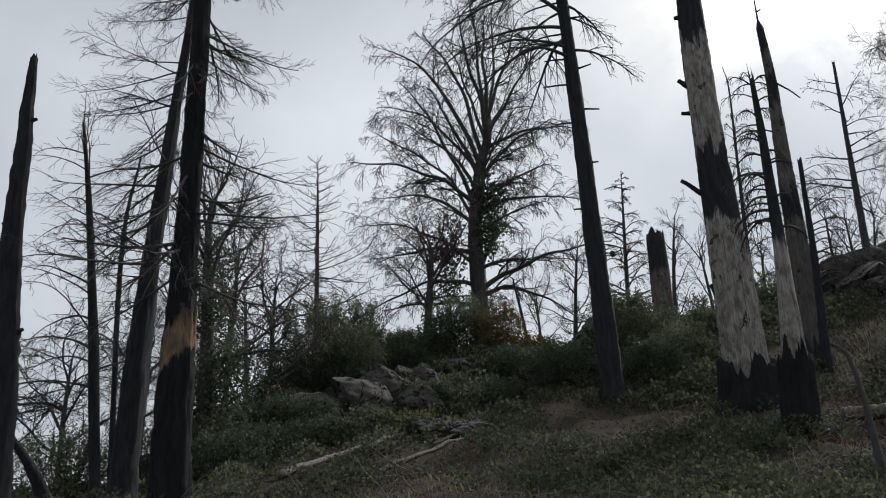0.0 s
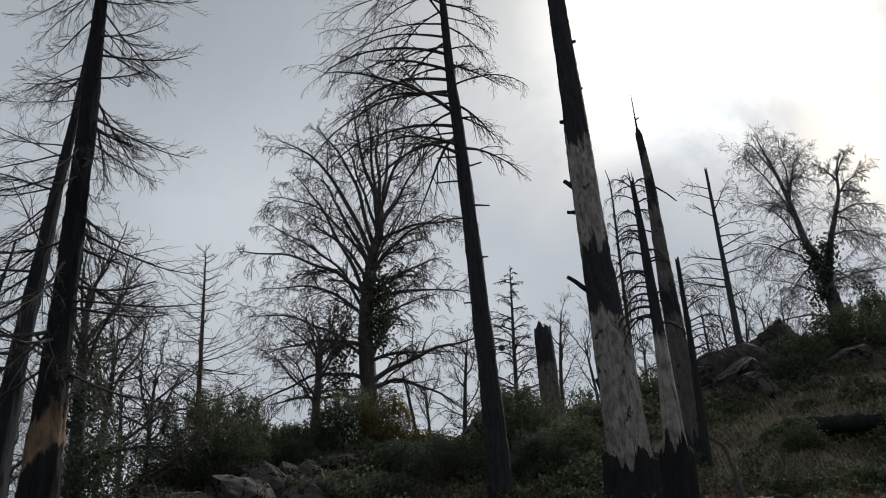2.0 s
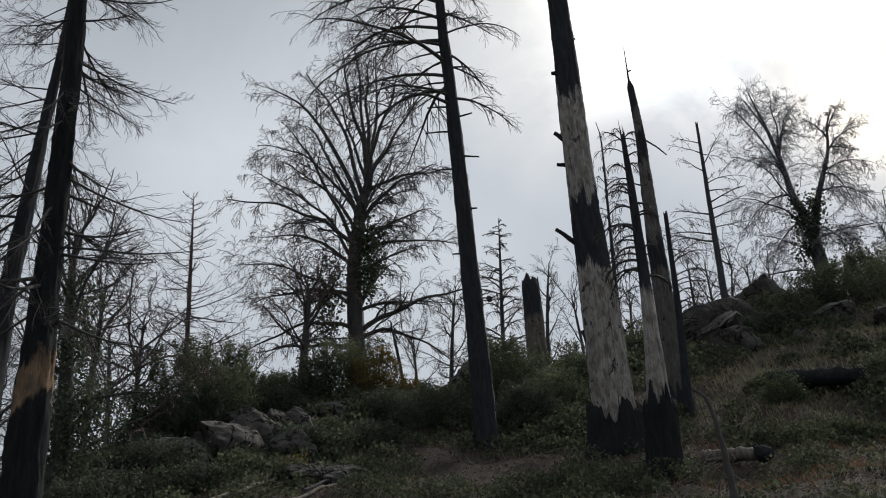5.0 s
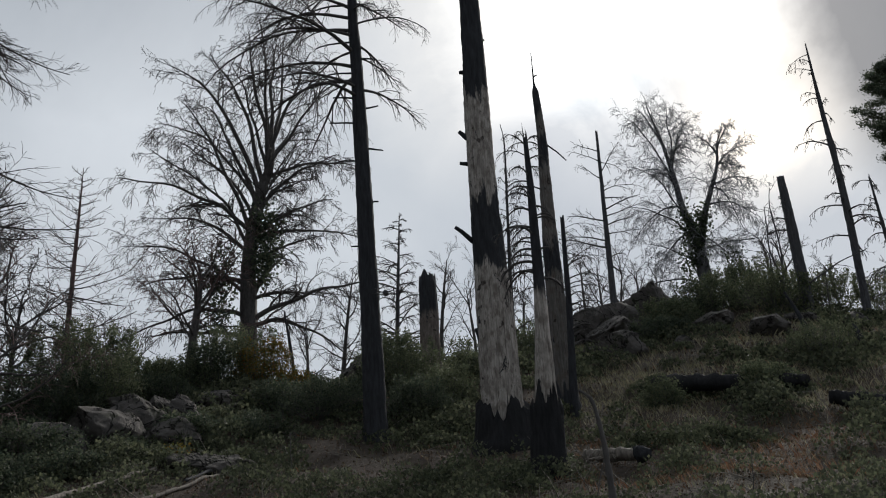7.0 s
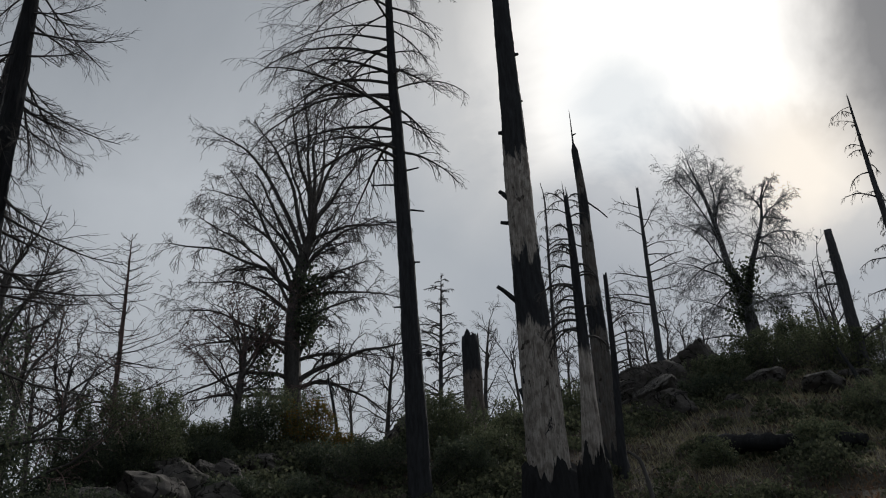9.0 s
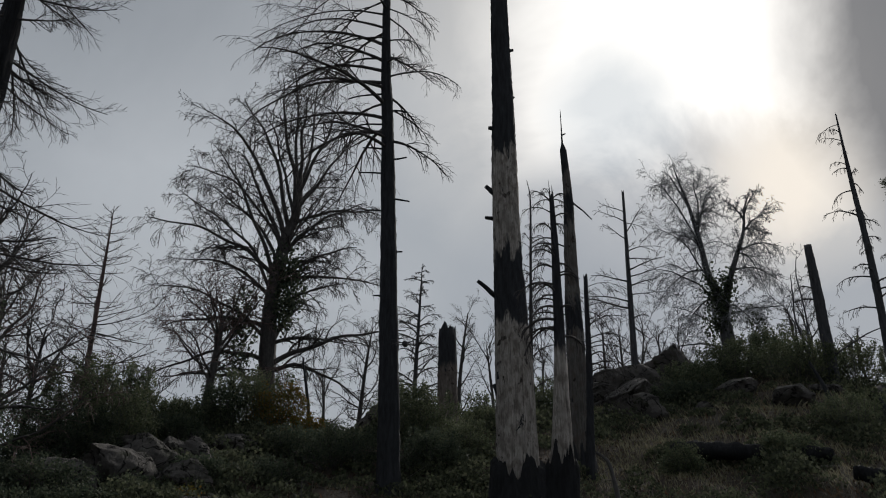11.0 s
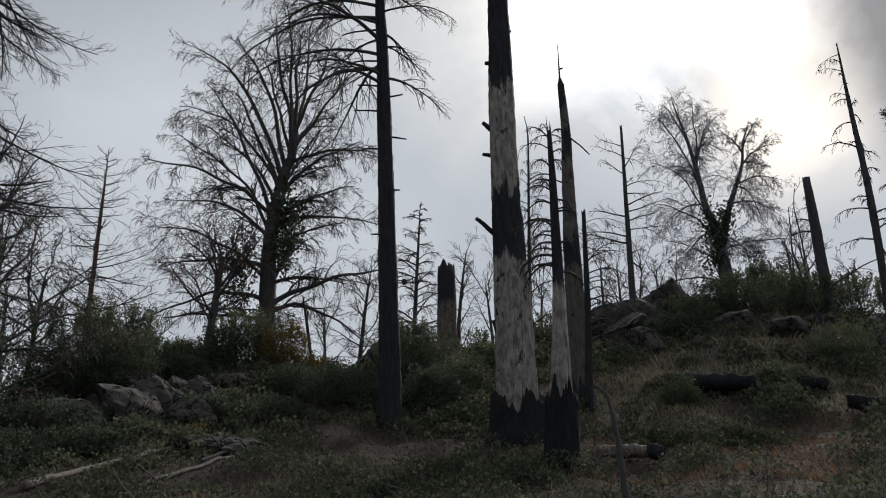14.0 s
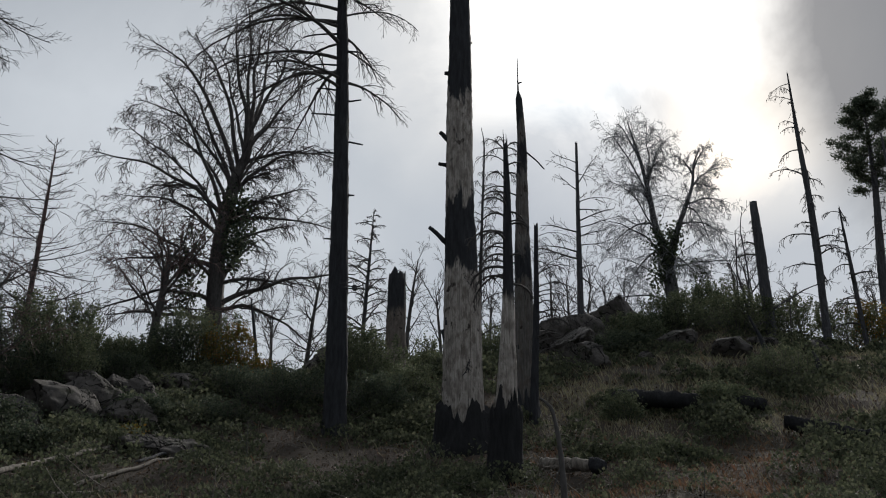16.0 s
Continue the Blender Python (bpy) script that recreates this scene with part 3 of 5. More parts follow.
    for z, side, L in ((5.85, 20, 0.08), (4.2, 190, 0.1), (2.6, 10, 0.12)):
        stub(tree, axis, rad, z, side, L, 25, 0.03, int(z * 17))
    tree, base, axis, rad = standing_dead("thin_snag", 15, [(-36.12, 2.0), (-37.06, 12.1), (-38.04, 20.8), (-38.76, 25.2)], [0.24, 0.17, 0.10, 0.05], "thin charred snag with a few long bare branches", CHAR, sides=14, jag=0.1, seed=21)
    limbs_on(tree, axis, rad, 211, 1.8, 6.3, 22, 1.9, (5, 40), 0.09, -0.1, SPARE_TWIGS, sweep=[180, 190, 170, 0, 90, 270], limb_r=0.026, taper=0.3, points=10)
    limbs_on(tree, axis, rad, 213, 5.6, axis[-1].z, 4, 1.25, (66, 84), 0.05, 0.02, SPARE_TWIGS, sweep=[180, 150, 60], limb_r=0.02, taper=0.0, limb_name="leader")
    tree, base, axis, rad = standing_dead("thin_snag", 17, [(-35.4, 2.5), (-35.76, 17.4), (-34.96, 23.7)], [0.14, 0.1, 0.04], "slender charred pole with a bent top", CHAR, sides=10, jag=0, seed=23)
    limbs_on(tree, axis, rad, 231, 2.0, 6.0, 14, 1.2, (5, 45), 0.1, -0.12, SPARE_TWIGS, limb_r=0.014)
    # snags on the far slope
    for i, (r, marks, widths, lo, hi, count, L, text) in enumerate((
            (33, [(13.15, 13.4), (13.3, 19.5), (13.5, 26.1)], [0.3, 0.2, 0.1], 3.0, 8.2, 17, 1.9, "grey dead snag with flat sweeping branches"),
            (34, [(25.2, 11.5), (25.17, 17.6), (25.12, 21.1)], [0.55, 0.4, 0.27], 3.2, 5.0, 5, 0.9, "thick charred snag broken off short"),
            (34, [(28.41, 10.5), (28.61, 19.2), (28.47, 25.2), (28.42, 28.6)], [0.36, 0.27, 0.16, 0.05], 2.5, 11.0, 26, 1.4, "tall charred snag with curled drooping branches"),
            (35, [(30.6, 10), (30.42, 15.9), (30.26, 20)], [0.25, 0.16, 0.06], 1.0, 6.0, 16, 1.5, "thin charred snag with bare drooping branches"),
            (36, [(33.3, 10), (33.5, 18), (33.4, 24)], [0.3, 0.2, 0.08], 1.0, 8.0, 22, 1.7, "thin charred snag with bare drooping branches"))):
        tree, base, axis, rad = standing_dead("burnt_snag", r, marks, widths, text, CHAR_GREY, sides=14, jag=0.2, seed=40 + i)
        limbs_on(tree, axis, rad, 400 + i, lo, hi, count, L, (0, 35), 0.12, -0.16 if i else -0.03, CROOK_TWIGS if i else SPARE_TWIGS, sweep=[0, 0, 20, 180, 330] if i == 0 else None, limb_r=0.045, taper=0.3)
    for i, (r, a, b, w) in enumerate(((14, (-38.1, 2.4), (-41.4, 6.6), 0.22), (27, (25.06, 9.1), (23.97, 14.1), 0.16), (26, (27.75, 9), (27.5, 11.5), 0.2), (29, (-8.5, 10.6), (-9.38, 15.6), 0.14))):
        base = spot(a[0], r, a[1])
        base.z = ground_z(base.x, base.y)
        tip = spot(b[0], r, b[1]) - base
        tree = thing("leaning_pole", base, "thin charred pole leaning out of the slope", "dead tree")
        part("trunk", trunk_mesh("trunk", [Vector((0, 0, -0.2)), tip * 0.5 + Vector((0.04, 0, 0)), tip], [w / 2, w * 0.42, w * 0.2], 10, 0.15, 0.15, 0.2, 0.1, 60 + i), CHAR, tree)


def broadleaf(name, r, marks, widths, label, seed, limbs, height, spread, levels=OAK_TWIGS, twig=TWIG, lean=(20, 70), low=0.28, pull=0.05, clumps=(), group="", limb_r=0.1, category="tree"):
    """A bare broad-crowned tree: trunk, rising limbs and many twigs; clumps: (height, side, radius, leaves)."""
    base, axis = axis_from(r, marks, 0.3)
    rad = [w / 2 for w in widths][-len(axis) + 1:]
    rad = [rad[0] * 1.1] + rad
    rng = random.Random(seed)
    tree = thing(name, base, label, category, group)
    part("trunk", trunk_mesh("trunk", axis, rad, 16, 0.15, 0.12, 0.4, 0, seed), BRANCH, tree)
    top = axis[-1].z
    fine = {}
    for i in range(limbs):
        f = (i + rng.random()) / limbs
        z = height * low + (top - height * low) * f ** 0.8
        p = point_at(axis, z)
        a = i * 2.4 + rng.uniform(-0.4, 0.4)
        e = radians(lean[0] + (lean[1] - lean[0]) * f + rng.uniform(-10, 10))
        d = Vector((math.cos(a) * math.cos(e), math.sin(a) * math.cos(e), math.sin(e)))
        room = math.hypot(spread * math.cos(e), (height - z) * math.sin(e))
        L = room * rng.uniform(0.8, 1.1)
        r0 = min(limb_r * rng.uniform(0.7, 1.1), float(np.interp(z, [q.z for q in axis], rad)) * 0.8)
        pts, rr = shoot(rng, p, d, L, r0, r0 * 0.2, 14, 0.22, pull * (1 - 1.4 * (f < 0.35)))
        part("limb", tubes("limb", [(pts, rr)], 7), BRANCH, tree)
        ramify(rng, pts, rr, levels, fine, THIN * r * (1.25 if r < 36 else 1.0))
    part("twig_spray", tubes("twig_spray", [q for k in fine for q in fine[k]], 3), twig, tree, kind="stuff")
    g = np.random.default_rng(seed)
    spots = []
    for z, dx, size, count in clumps:
        c = point_at(axis, z) + Vector((dx, 0, 0))
        count = int(count * (2.5 if r < 20 else 1.3))
        spots.append(np.array(tuple(c)) + g.normal(size=(count, 3)) * size * np.array([0.5, 0.5, 0.6]))
    if spots:
        part("foliage", leaf_mesh("foliage", np.vstack(spots), 0.0036 * r, seed), LEAF_DARK, tree, "clumps of dark evergreen leaves", "stuff")
    return tree


def arch(rng, p, q, bulge, step=0.34):
    """A limb from p to q that rises first and bends over towards its end, a little crooked."""
    way = q - p
    c = p + Vector((way.x * 0.38, way.y * 0.38, max(way.z, 0) * 0.62 + way.length * bulge * 0.62))
    m = max(8, int(way.length * 1.12 / step))
    u, v = rand_unit(rng), rand_unit(rng)
    a, b = rng.uniform(0, 6), rng.uniform(0, 6)
    out = []
    for i in range(m + 1):
        f = i / m
        crook = min(1, f * 4) * way.length
        out.append(p * (1 - f) ** 2 + c * 2 * f * (1 - f) + q * f * f + u * 0.022 * crook * math.sin(7 * f + a) + v * 0.012 * crook * math.sin(17 * f + b))
    return out


def arching_limbs(tree, rng, base, axis, r, rows, thick, levels, deep, fine, mat, thin):
    """Limbs out of a stem. rows: angle at which each leaves it, bearing and angle of its tip, how far it arches."""
    for el, az, tip, bulge in rows:
        p = point_at(axis, spot(0, r, el).z - base.z)
        q = spot(az, r + rng.uniform(-deep, deep), tip) - base
        line = arch(rng, p, q, bulge)
        m = len(line)
        r0 = thick * rng.uniform(0.75, 1.15)
        rr = [r0 * (1 - 0.82 * i / (m - 1)) for i in range(m)]
        part("limb", tubes("limb", [(line, rr)], 7), mat, tree)
        ramify(rng, line, rr, levels, fine, thin)


def build_big_oak():
    """The large oak: limbs that fan out of the fork and bend over, with long low ones."""
    r = 31
    base, axis = axis_from(r, [(-11.58, 11), (-11.81, 15.9), (-11.79, 18.8), (-11.55, 21.0), (-11.03, 23.7), (-10.41, 25.5), (-10.38, 28.1)], 0.3)
    rad = [0.33, 0.29, 0.27, 0.26, 0.22, 0.14, 0.07]
    rad = [0.36] + rad[-len(axis) + 1:]
    oak = thing("bare_oak", base, "large bare oak with a wide crown of fine drooping twigs", "tree")
    part("trunk", trunk_mesh("trunk", axis, rad, 18, 0.12, 0.14, 0.4, 0, 5), BRANCH, oak)
    rng = random.Random(12)
    fine = {}
    upright = ((20.3, -16.9, 29.0, 0.1), (22.3, -15.2, 28.8, 0.08), (23.2, -17.8, 31.2, 0.4), (24.0, -14.8, 32.2, 0.14), (24.8, -13.3, 31.5, 0.06), (25.5, -11.4, 34.6, 0.03), (25.3, -8.8, 34.5, 0.05), (26.5, -10.2, 33.2, 0.05), (23.9, -5.9, 30.6, 0.1), (25.0, -12.4, 33.6, 0.08), (24.4, -7.4, 32.6, 0.05))
    sideways_rows = ((20.8, -20.4, 23.8, 0.3), (19.6, -18.8, 25.8, 0.26), (16.6, -20.1, 19.6, 0.36), (19.4, -18.4, 21.6, 0.28), (22.8, -18.6, 27.6, 0.28), (24.3, -3.9, 25.2, 0.26), (20.3, -4.0, 20.4, 0.32), (22.1, -5.6, 26.0, 0.2), (21.6, -16.8, 26.4, 0.14), (20.4, -6.0, 23.0, 0.2), (18.4, -6.6, 20.6, 0.25), (22.4, -7.2, 24.6, 0.16))
    low = ((15.3, -20.0, 13.7, 0.28), (15.0, -2.4, 17.6, 0.14), (14.6, -4.9, 12.6, 0.4), (14.1, -18.4, 14.0, 0.12), (17.4, -18.8, 17.2, 0.32), (16.4, -6.4, 16.6, 0.3), (16.0, -9.2, 19.6, 0.0))
    arching_limbs(oak, rng, base, axis, r, upright, 0.095, [(9, 0.28, 38, 0.24, -0.02, 7, 0.36), (7, 0.48, 46, 0.38, -0.12, 6, 0.1), (3, 0.75, 42, 0.42, -0.28, 5, 0.1)], 1.6, fine, BRANCH, THIN * r * 1.15)
    arching_limbs(oak, rng, base, axis, r, sideways_rows, 0.085, [(15, 0.3, 42, 0.3, -0.03, 7, 0.12), (7, 0.52, 46, 0.4, -0.16, 6, 0.1), (4, 0.75, 42, 0.42, -0.3, 5, 0.1)], 1.8, fine, BRANCH, THIN * r * 1.15)
    arching_limbs(oak, rng, base, axis, r, low, 0.1, [(13, 0.3, 46, 0.3, -0.04, 7, 0.15), (6, 0.55, 46, 0.38, -0.2, 6, 0.1), (3, 0.7, 42, 0.42, -0.3, 5, 0.1)], 1.5, fine, BRANCH, THIN * r * 1.15)
    for k in range(4):
        z = rng.uniform(3.0, axis[-1].z * 0.97)
        a, e = radians(rng.choice((90, 270)) + rng.uniform(-60, 60)), radians(rng.uniform(20, 65))
        d = Vector((math.cos(a) * math.cos(e), math.sin(a) * math.cos(e), math.sin(e)))
        line = shoot(rng, point_at(axis, z), d, rng.uniform(3.0, 4.8), 0.06, 0.012, 13, 0.18, -0.05)
        part("limb", tubes("limb", [line], 7), BRANCH, oak)
        ramify(rng, line[0], line[1], OAK_TWIGS, fine, THIN * r * 1.15)
    part("twig_spray", tubes("twig_spray", [q for k in fine for q in fine[k]], 3), TWIG, oak, kind="stuff")
    g = np.random.default_rng(5)
    spots = [np.array(tuple(point_at(axis, z) + Vector((dx, -0.2, 0)))) + g.normal(size=(n, 3)) * np.array([w * 0.8, w, w * 1.2]) for z, dx, w, n in ((6.9, 0.55, 0.36, 600), (6.1, 0.6, 0.36, 600), (5.4, 0.5, 0.28, 300), (7.6, 0.2, 0.3, 200), (5.6, -0.9, 0.4, 300), (4.6, -1.1, 0.4, 400))]
    part("foliage", leaf_mesh("foliage", np.vstack(spots), 0.13, 5), LEAF_DARK, oak, "tufts of green leaves on the trunk", "stuff")


def build_forked_tree():
    """The bare tree on the crest: two stems out of one leafy fork, each with its own dome of drooping twigs."""
    r = 40
    base, axis = axis_from(r, [(19.38, 14.4), (19.29, 16.6), (19.12, 18.5), (18.61, 20.4), (18.35, 22.6), (18.0, 24.5), (17.56, 26.2), (17.26, 27.3)], 0.3)
    tree = thing("bare_tree", base, "bare forked tree, greyed for haze, with leaf tufts on the crest", "tree")
    rad = [0.36, 0.33, 0.3, 0.22, 0.16, 0.12, 0.08, 0.05, 0.02][:len(axis)]
    part("trunk", trunk_mesh("trunk", axis, rad, 16, 0.12, 0.12, 0.4, 0, 7), BRANCH_HAZY, tree)
    rng = random.Random(77)
    fork = [spot(a, r, e) - base for a, e in ((19.28, 17.4), (19.86, 19.5), (20.67, 21.3), (21.31, 22.7), (21.58, 24.1), (22.0, 24.9))]
    line = spline(fork, 0.3)
    part("limb", tubes("limb", [(line, [0.2 * (1 - 0.85 * i / (len(line) - 1)) for i in range(len(line))])], 9), BRANCH_HAZY, tree)
    fine = {}
    twigs = [(14, 0.4, 48, 0.34, -0.06, 6, 0.12), (8, 0.5, 50, 0.36, -0.14, 5, 0.1), (4, 0.66, 44, 0.36, -0.2, 4, 0.1)]
    left = ((15.3, 15.0, 15.6, 0.3), (16.0, 15.7, 18.4, 0.3), (17.8, 15.1, 21.0, 0.35), (19.3, 15.5, 23.6, 0.3), (21.1, 16.2, 26.3, 0.15), (22.6, 18.7, 27.0, 0.05), (22.9, 20.0, 26.0, 0.1), (20.4, 15.3, 19.0, 0.5), (18.4, 16.6, 16.8, 0.6), (24.3, 16.4, 27.2, 0.05), (21.8, 17.0, 23.0, 0.4), (23.4, 19.3, 24.6, 0.1))
    right = ((17.6, 24.0, 17.6, 0.14), (17.8, 21.6, 15.8, 0.4), (20.3, 23.2, 19.2, 0.4), (21.5, 23.6, 21.4, 0.3), (22.6, 23.4, 23.6, 0.15), (23.4, 20.6, 24.6, 0.05), (21.0, 22.4, 18.2, 0.5), (23.7, 22.6, 25.2, 0.05), (22.0, 21.0, 20.0, 0.5), (22.8, 22.6, 22.4, 0.3))
    arching_limbs(tree, rng, base, axis, r, left, 0.06, twigs, 2.0, fine, BRANCH_HAZY, THIN * r * 0.85)
    arching_limbs(tree, rng, base, fork, r, right, 0.055, twigs, 2.0, fine, BRANCH_HAZY, THIN * r * 0.85)
    part("twig_spray", tubes("twig_spray", [q for k in fine for q in fine[k]], 3), TWIG_HAZY, tree, kind="stuff")
    g = np.random.default_rng(7)
    spots = []
    for a, e, w, n in ((19.1, 18.0, 0.4, 620), (18.7, 16.9, 0.36, 420), (18.8, 19.4, 0.36, 320), (19.9, 19.6, 0.3, 260), (19.5, 18.6, 0.4, 300), (21.3, 17.0, 0.3, 160), (21.5, 16.0, 0.3, 160)):
        spots.append(np.array(tuple(spot(a, r - 0.2, e) - base)) + g.normal(size=(n, 3)) * w * np.array([0.8, 0.6, 1.1]))
    part("foliage", leaf_mesh("foliage", np.vstack(spots), 0.13, 7), LEAF_DARK, tree, "tufts of dark leaves round the fork", "stuff")


def build_far_trees():
    build_big_oak()
    broadleaf("bare_oak", 30, [(-15.6, 11), (-15.2, 15), (-14.9, 18)], [0.34, 0.26, 0.14], "bare reddish-twigged oak behind the shrubs", 6, 14, 6.5, 3.2,
              [(9, 0.45, 45, 0.25, 0, 5, 0.2), (6, 0.45, 50, 0.3, -0.1, 4, 0.1), (3, 0.5, 50, 0.3, -0.12, 4, 0.1)], TWIG_RED, clumps=((3.2, 0.9, 0.5, 160),), limb_r=0.06)
    build_forked_tree()
    for i, (r, az, el0, az2, el1, spread, text) in enumerate((
            (34, -5.5, 11, -4.7, 19.5, 1.7, "small bare forked tree on the crest"), (36, 1.1, 11.5, 1.97, 20.6, 1.6, "small bare tree with upright twigs"),
            (24, -26.1, 7.2, -25.7, 18.5, 2.6, "bare tree with tangled drooping twigs"), (19, -29, 5, -28.2, 21, 2.5, "bare tree with dense reddish twigs"),
            (21, -38.5, 2, -38.2, 13, 2.4, "low bare tree with drooping twigs"), (23, -34, 3, -33.5, 15, 2.6, "bare tree with arching drooping twigs"),
            (26, -30.5, 4, -30, 15, 2.6, "bare tree with arching drooping twigs"), (24, -43, 0, -42.5, 12, 2.6, "low bare tree with drooping twigs"),
            (30, -19.5, 10, -19.2, 15, 1.9, "small bare tree behind the shrubs"), (31, -27.5, 8, -27.8, 17, 2.4, "bare tree with fine reddish twigs"),
            (46, 11.2, 12.5, 11.2, 19, 2.2, "small bare tree behind the boulders"), (47, 13.5, 13, 14, 18, 2.2, "small bare tree behind the boulders"),
            (46, 8.2, 12, 8, 18.5, 2.0, "small bare tree on the skyline"), (45, 16, 13, 16.2, 17.5, 2.0, "small bare tree behind the boulders"),
            (48, 23.4, 13, 23.2, 19, 1.8, "small bare tree on the skyline"), (45, 3.6, 11.5, 3.2, 18, 1.9, "small bare tree on the skyline"), (40, -7.8, 10, -7.9, 16, 2.0, "small bare tree on the skyline"), (45, 9.6, 12, 9.7, 18, 2.2, "small bare tree on the skyline"), (44, 12.4, 12.5, 12.3, 18.5, 2.4, "small bare tree behind the boulders"), (45, 14.8, 13, 14.9, 17.8, 2.2, "small bare tree behind the boulders"), (43, 6.9, 11.5, 7.1, 17.5, 2.0, "small bare tree on the skyline"), (42, 24.4, 12.5, 24, 18.5, 1.8, "small bare tree on the skyline"), (42, 31.5, 11, 31.3, 16, 2.0, "small bare tree on the skyline"), (42, 27, 12, 26.8, 16, 1.8, "small bare tree on the skyline"))):
        h = r * (math.tan(radians(el1)) - math.tan(radians(el0)))
        broadleaf("bare_tree", r, [(az, el0), ((az + az2) / 2, (el0 + el1) / 2), (az2, el0 + 0.8 * (el1 - el0))], [0.07 + 0.022 * h, 0.05 + 0.014 * h, 0.04], text, 70 + i, 14, h, spread * 1.15,
                  [(8, 0.45, 45, 0.25, 0.0, 5, 0.15), (6, 0.45, 50, 0.3, -0.1 if r < 28 else 0, 4, 0.1), (2, 0.7, 42, 0.3, -0.15, 4, 0.1)] if r < 30 else [(7, 0.45, 45, 0.25, 0.0, 5, 0.15), (5, 0.45, 50, 0.3, 0, 4, 0.1)],
                  TWIG_RED if "reddish" in text else TWIG, low=0.15, limb_r=0.045, group="bare trees along the crest", lean=(15, 70), pull=-0.1 if "drooping" in text else 0.05)
    # young firs without needles
    for i, (r, marks, w, L, lo) in enumerate(((30, [(-23.03, 9), (-22.91, 19.3), (-22.87, 24.3)], [0.22, 0.13, 0.02], 3.0, 1.6), (31, [(-1.92, 11), (-1.5, 18), (-1.24, 22.1)], [0.2, 0.12, 0.02], 2.4, 0.4))):
        tree, base, axis, rad = standing_dead("bare_fir", r, marks, w, "young dead fir with bare tiered branches", CHAR_GREY if i else TWIG_RED, "tree", sides=12, jag=0, seed=90 + i)
        limbs_on(tree, axis, rad, 900 + i, lo, axis[-1].z * 0.98, 60 if i else 90, L, (-8, 22) if i == 0 else (20, 50), 0.1, 0.08 if i == 0 else -0.14, [(6, 0.32, 40, 0.12, 0.08, 5, 0.3)] if i == 0 else [(9, 0.36, 40, 0.12, -0.08, 5, 0.2), (3, 0.45, 36, 0.16, -0.1, 4, 0.15)], limb_r=0.042 if i else 0.03, taper=0.85, end=0.4, twig=TWIG if i else TWIG_RED)
    # dark leafy tree in the cluster
    broadleaf("half_green_oak", 16.5, [(-30.1, 3), (-30.08, 10.1), (-30.28, 18), (-30.2, 21)], [0.4, 0.3, 0.16, 0.08], "scorched oak with dark green leaves clinging to its trunk", 99, 14, 6.6, 1.9,
              [(8, 0.45, 45, 0.25, 0.0, 5, 0.15), (6, 0.45, 50, 0.3, -0.1, 4, 0.1)], low=0.3, clumps=((2.0, 0.4, 0.6, 900), (3.2, 0.1, 0.5, 600), (1.2, 0.2, 0.6, 700), (4.2, 0.1, 0.45, 300), (1.6, -0.3, 0.5, 400)), limb_r=0.05)
    # living conifer at the edge
    tree, base, axis, rad = standing_dead("living_pine", 42, [(31.8, 10), (32.1, 16.3), (32.51, 20.7), (32.65, 23.75), (32.68, 26.3)], [0.46, 0.4, 0.28, 0.16, 0.04], "living pine with a short crown of dark needle tufts", CHAR_GREY, "tree", sides=14, jag=0, seed=97)
    rng, g, spots, lines = random.Random(97), np.random.default_rng(97), [], []
    top = axis[-1].z
    for i in range(46):
        f = i / 45
        p = point_at(axis, top - 4.9 * (1 - f))
        a = i * 2.4 + rng.uniform(-0.3, 0.3)
        reach = 1.75 * min(1, 2.6 * (1 - f) + 0.22) * rng.uniform(0.45, 1.15) * (0.6 + 0.4 * min(1, f * 3))
        line = shoot(rng, p, Vector((math.cos(a), math.sin(a), rng.uniform(-0.1, 0.4))).normalized(), reach, 0.035, 0.012, 7, 0.14, 0.06)
        lines.append(line)
        for k in range(4):
            q, _ = along(line[0], 0.5 + 0.17 * k)
            spots.append(np.array(tuple(q)) + g.normal(size=(110, 3)) * np.array([0.13, 0.13, 0.10]))
    for line in lines:
        part("branch", tubes("branch", [line], 5), BRANCH, tree)
    part("needles", leaf_mesh("needles", np.vstack(spots), 0.17, 97, 0.3, 0.12), LEAF_DARK, tree, "dark green needle tufts", "stuff")
    limbs_on(tree, axis, rad, 971, 1.5, top - 5.2, 20, 2.0, (5, 40), 0.14, -0.16, CROOK_TWIGS, limb_r=0.03, taper=0.2, limb_name="dead_branch")


build_near_trunks()
build_far_trees()


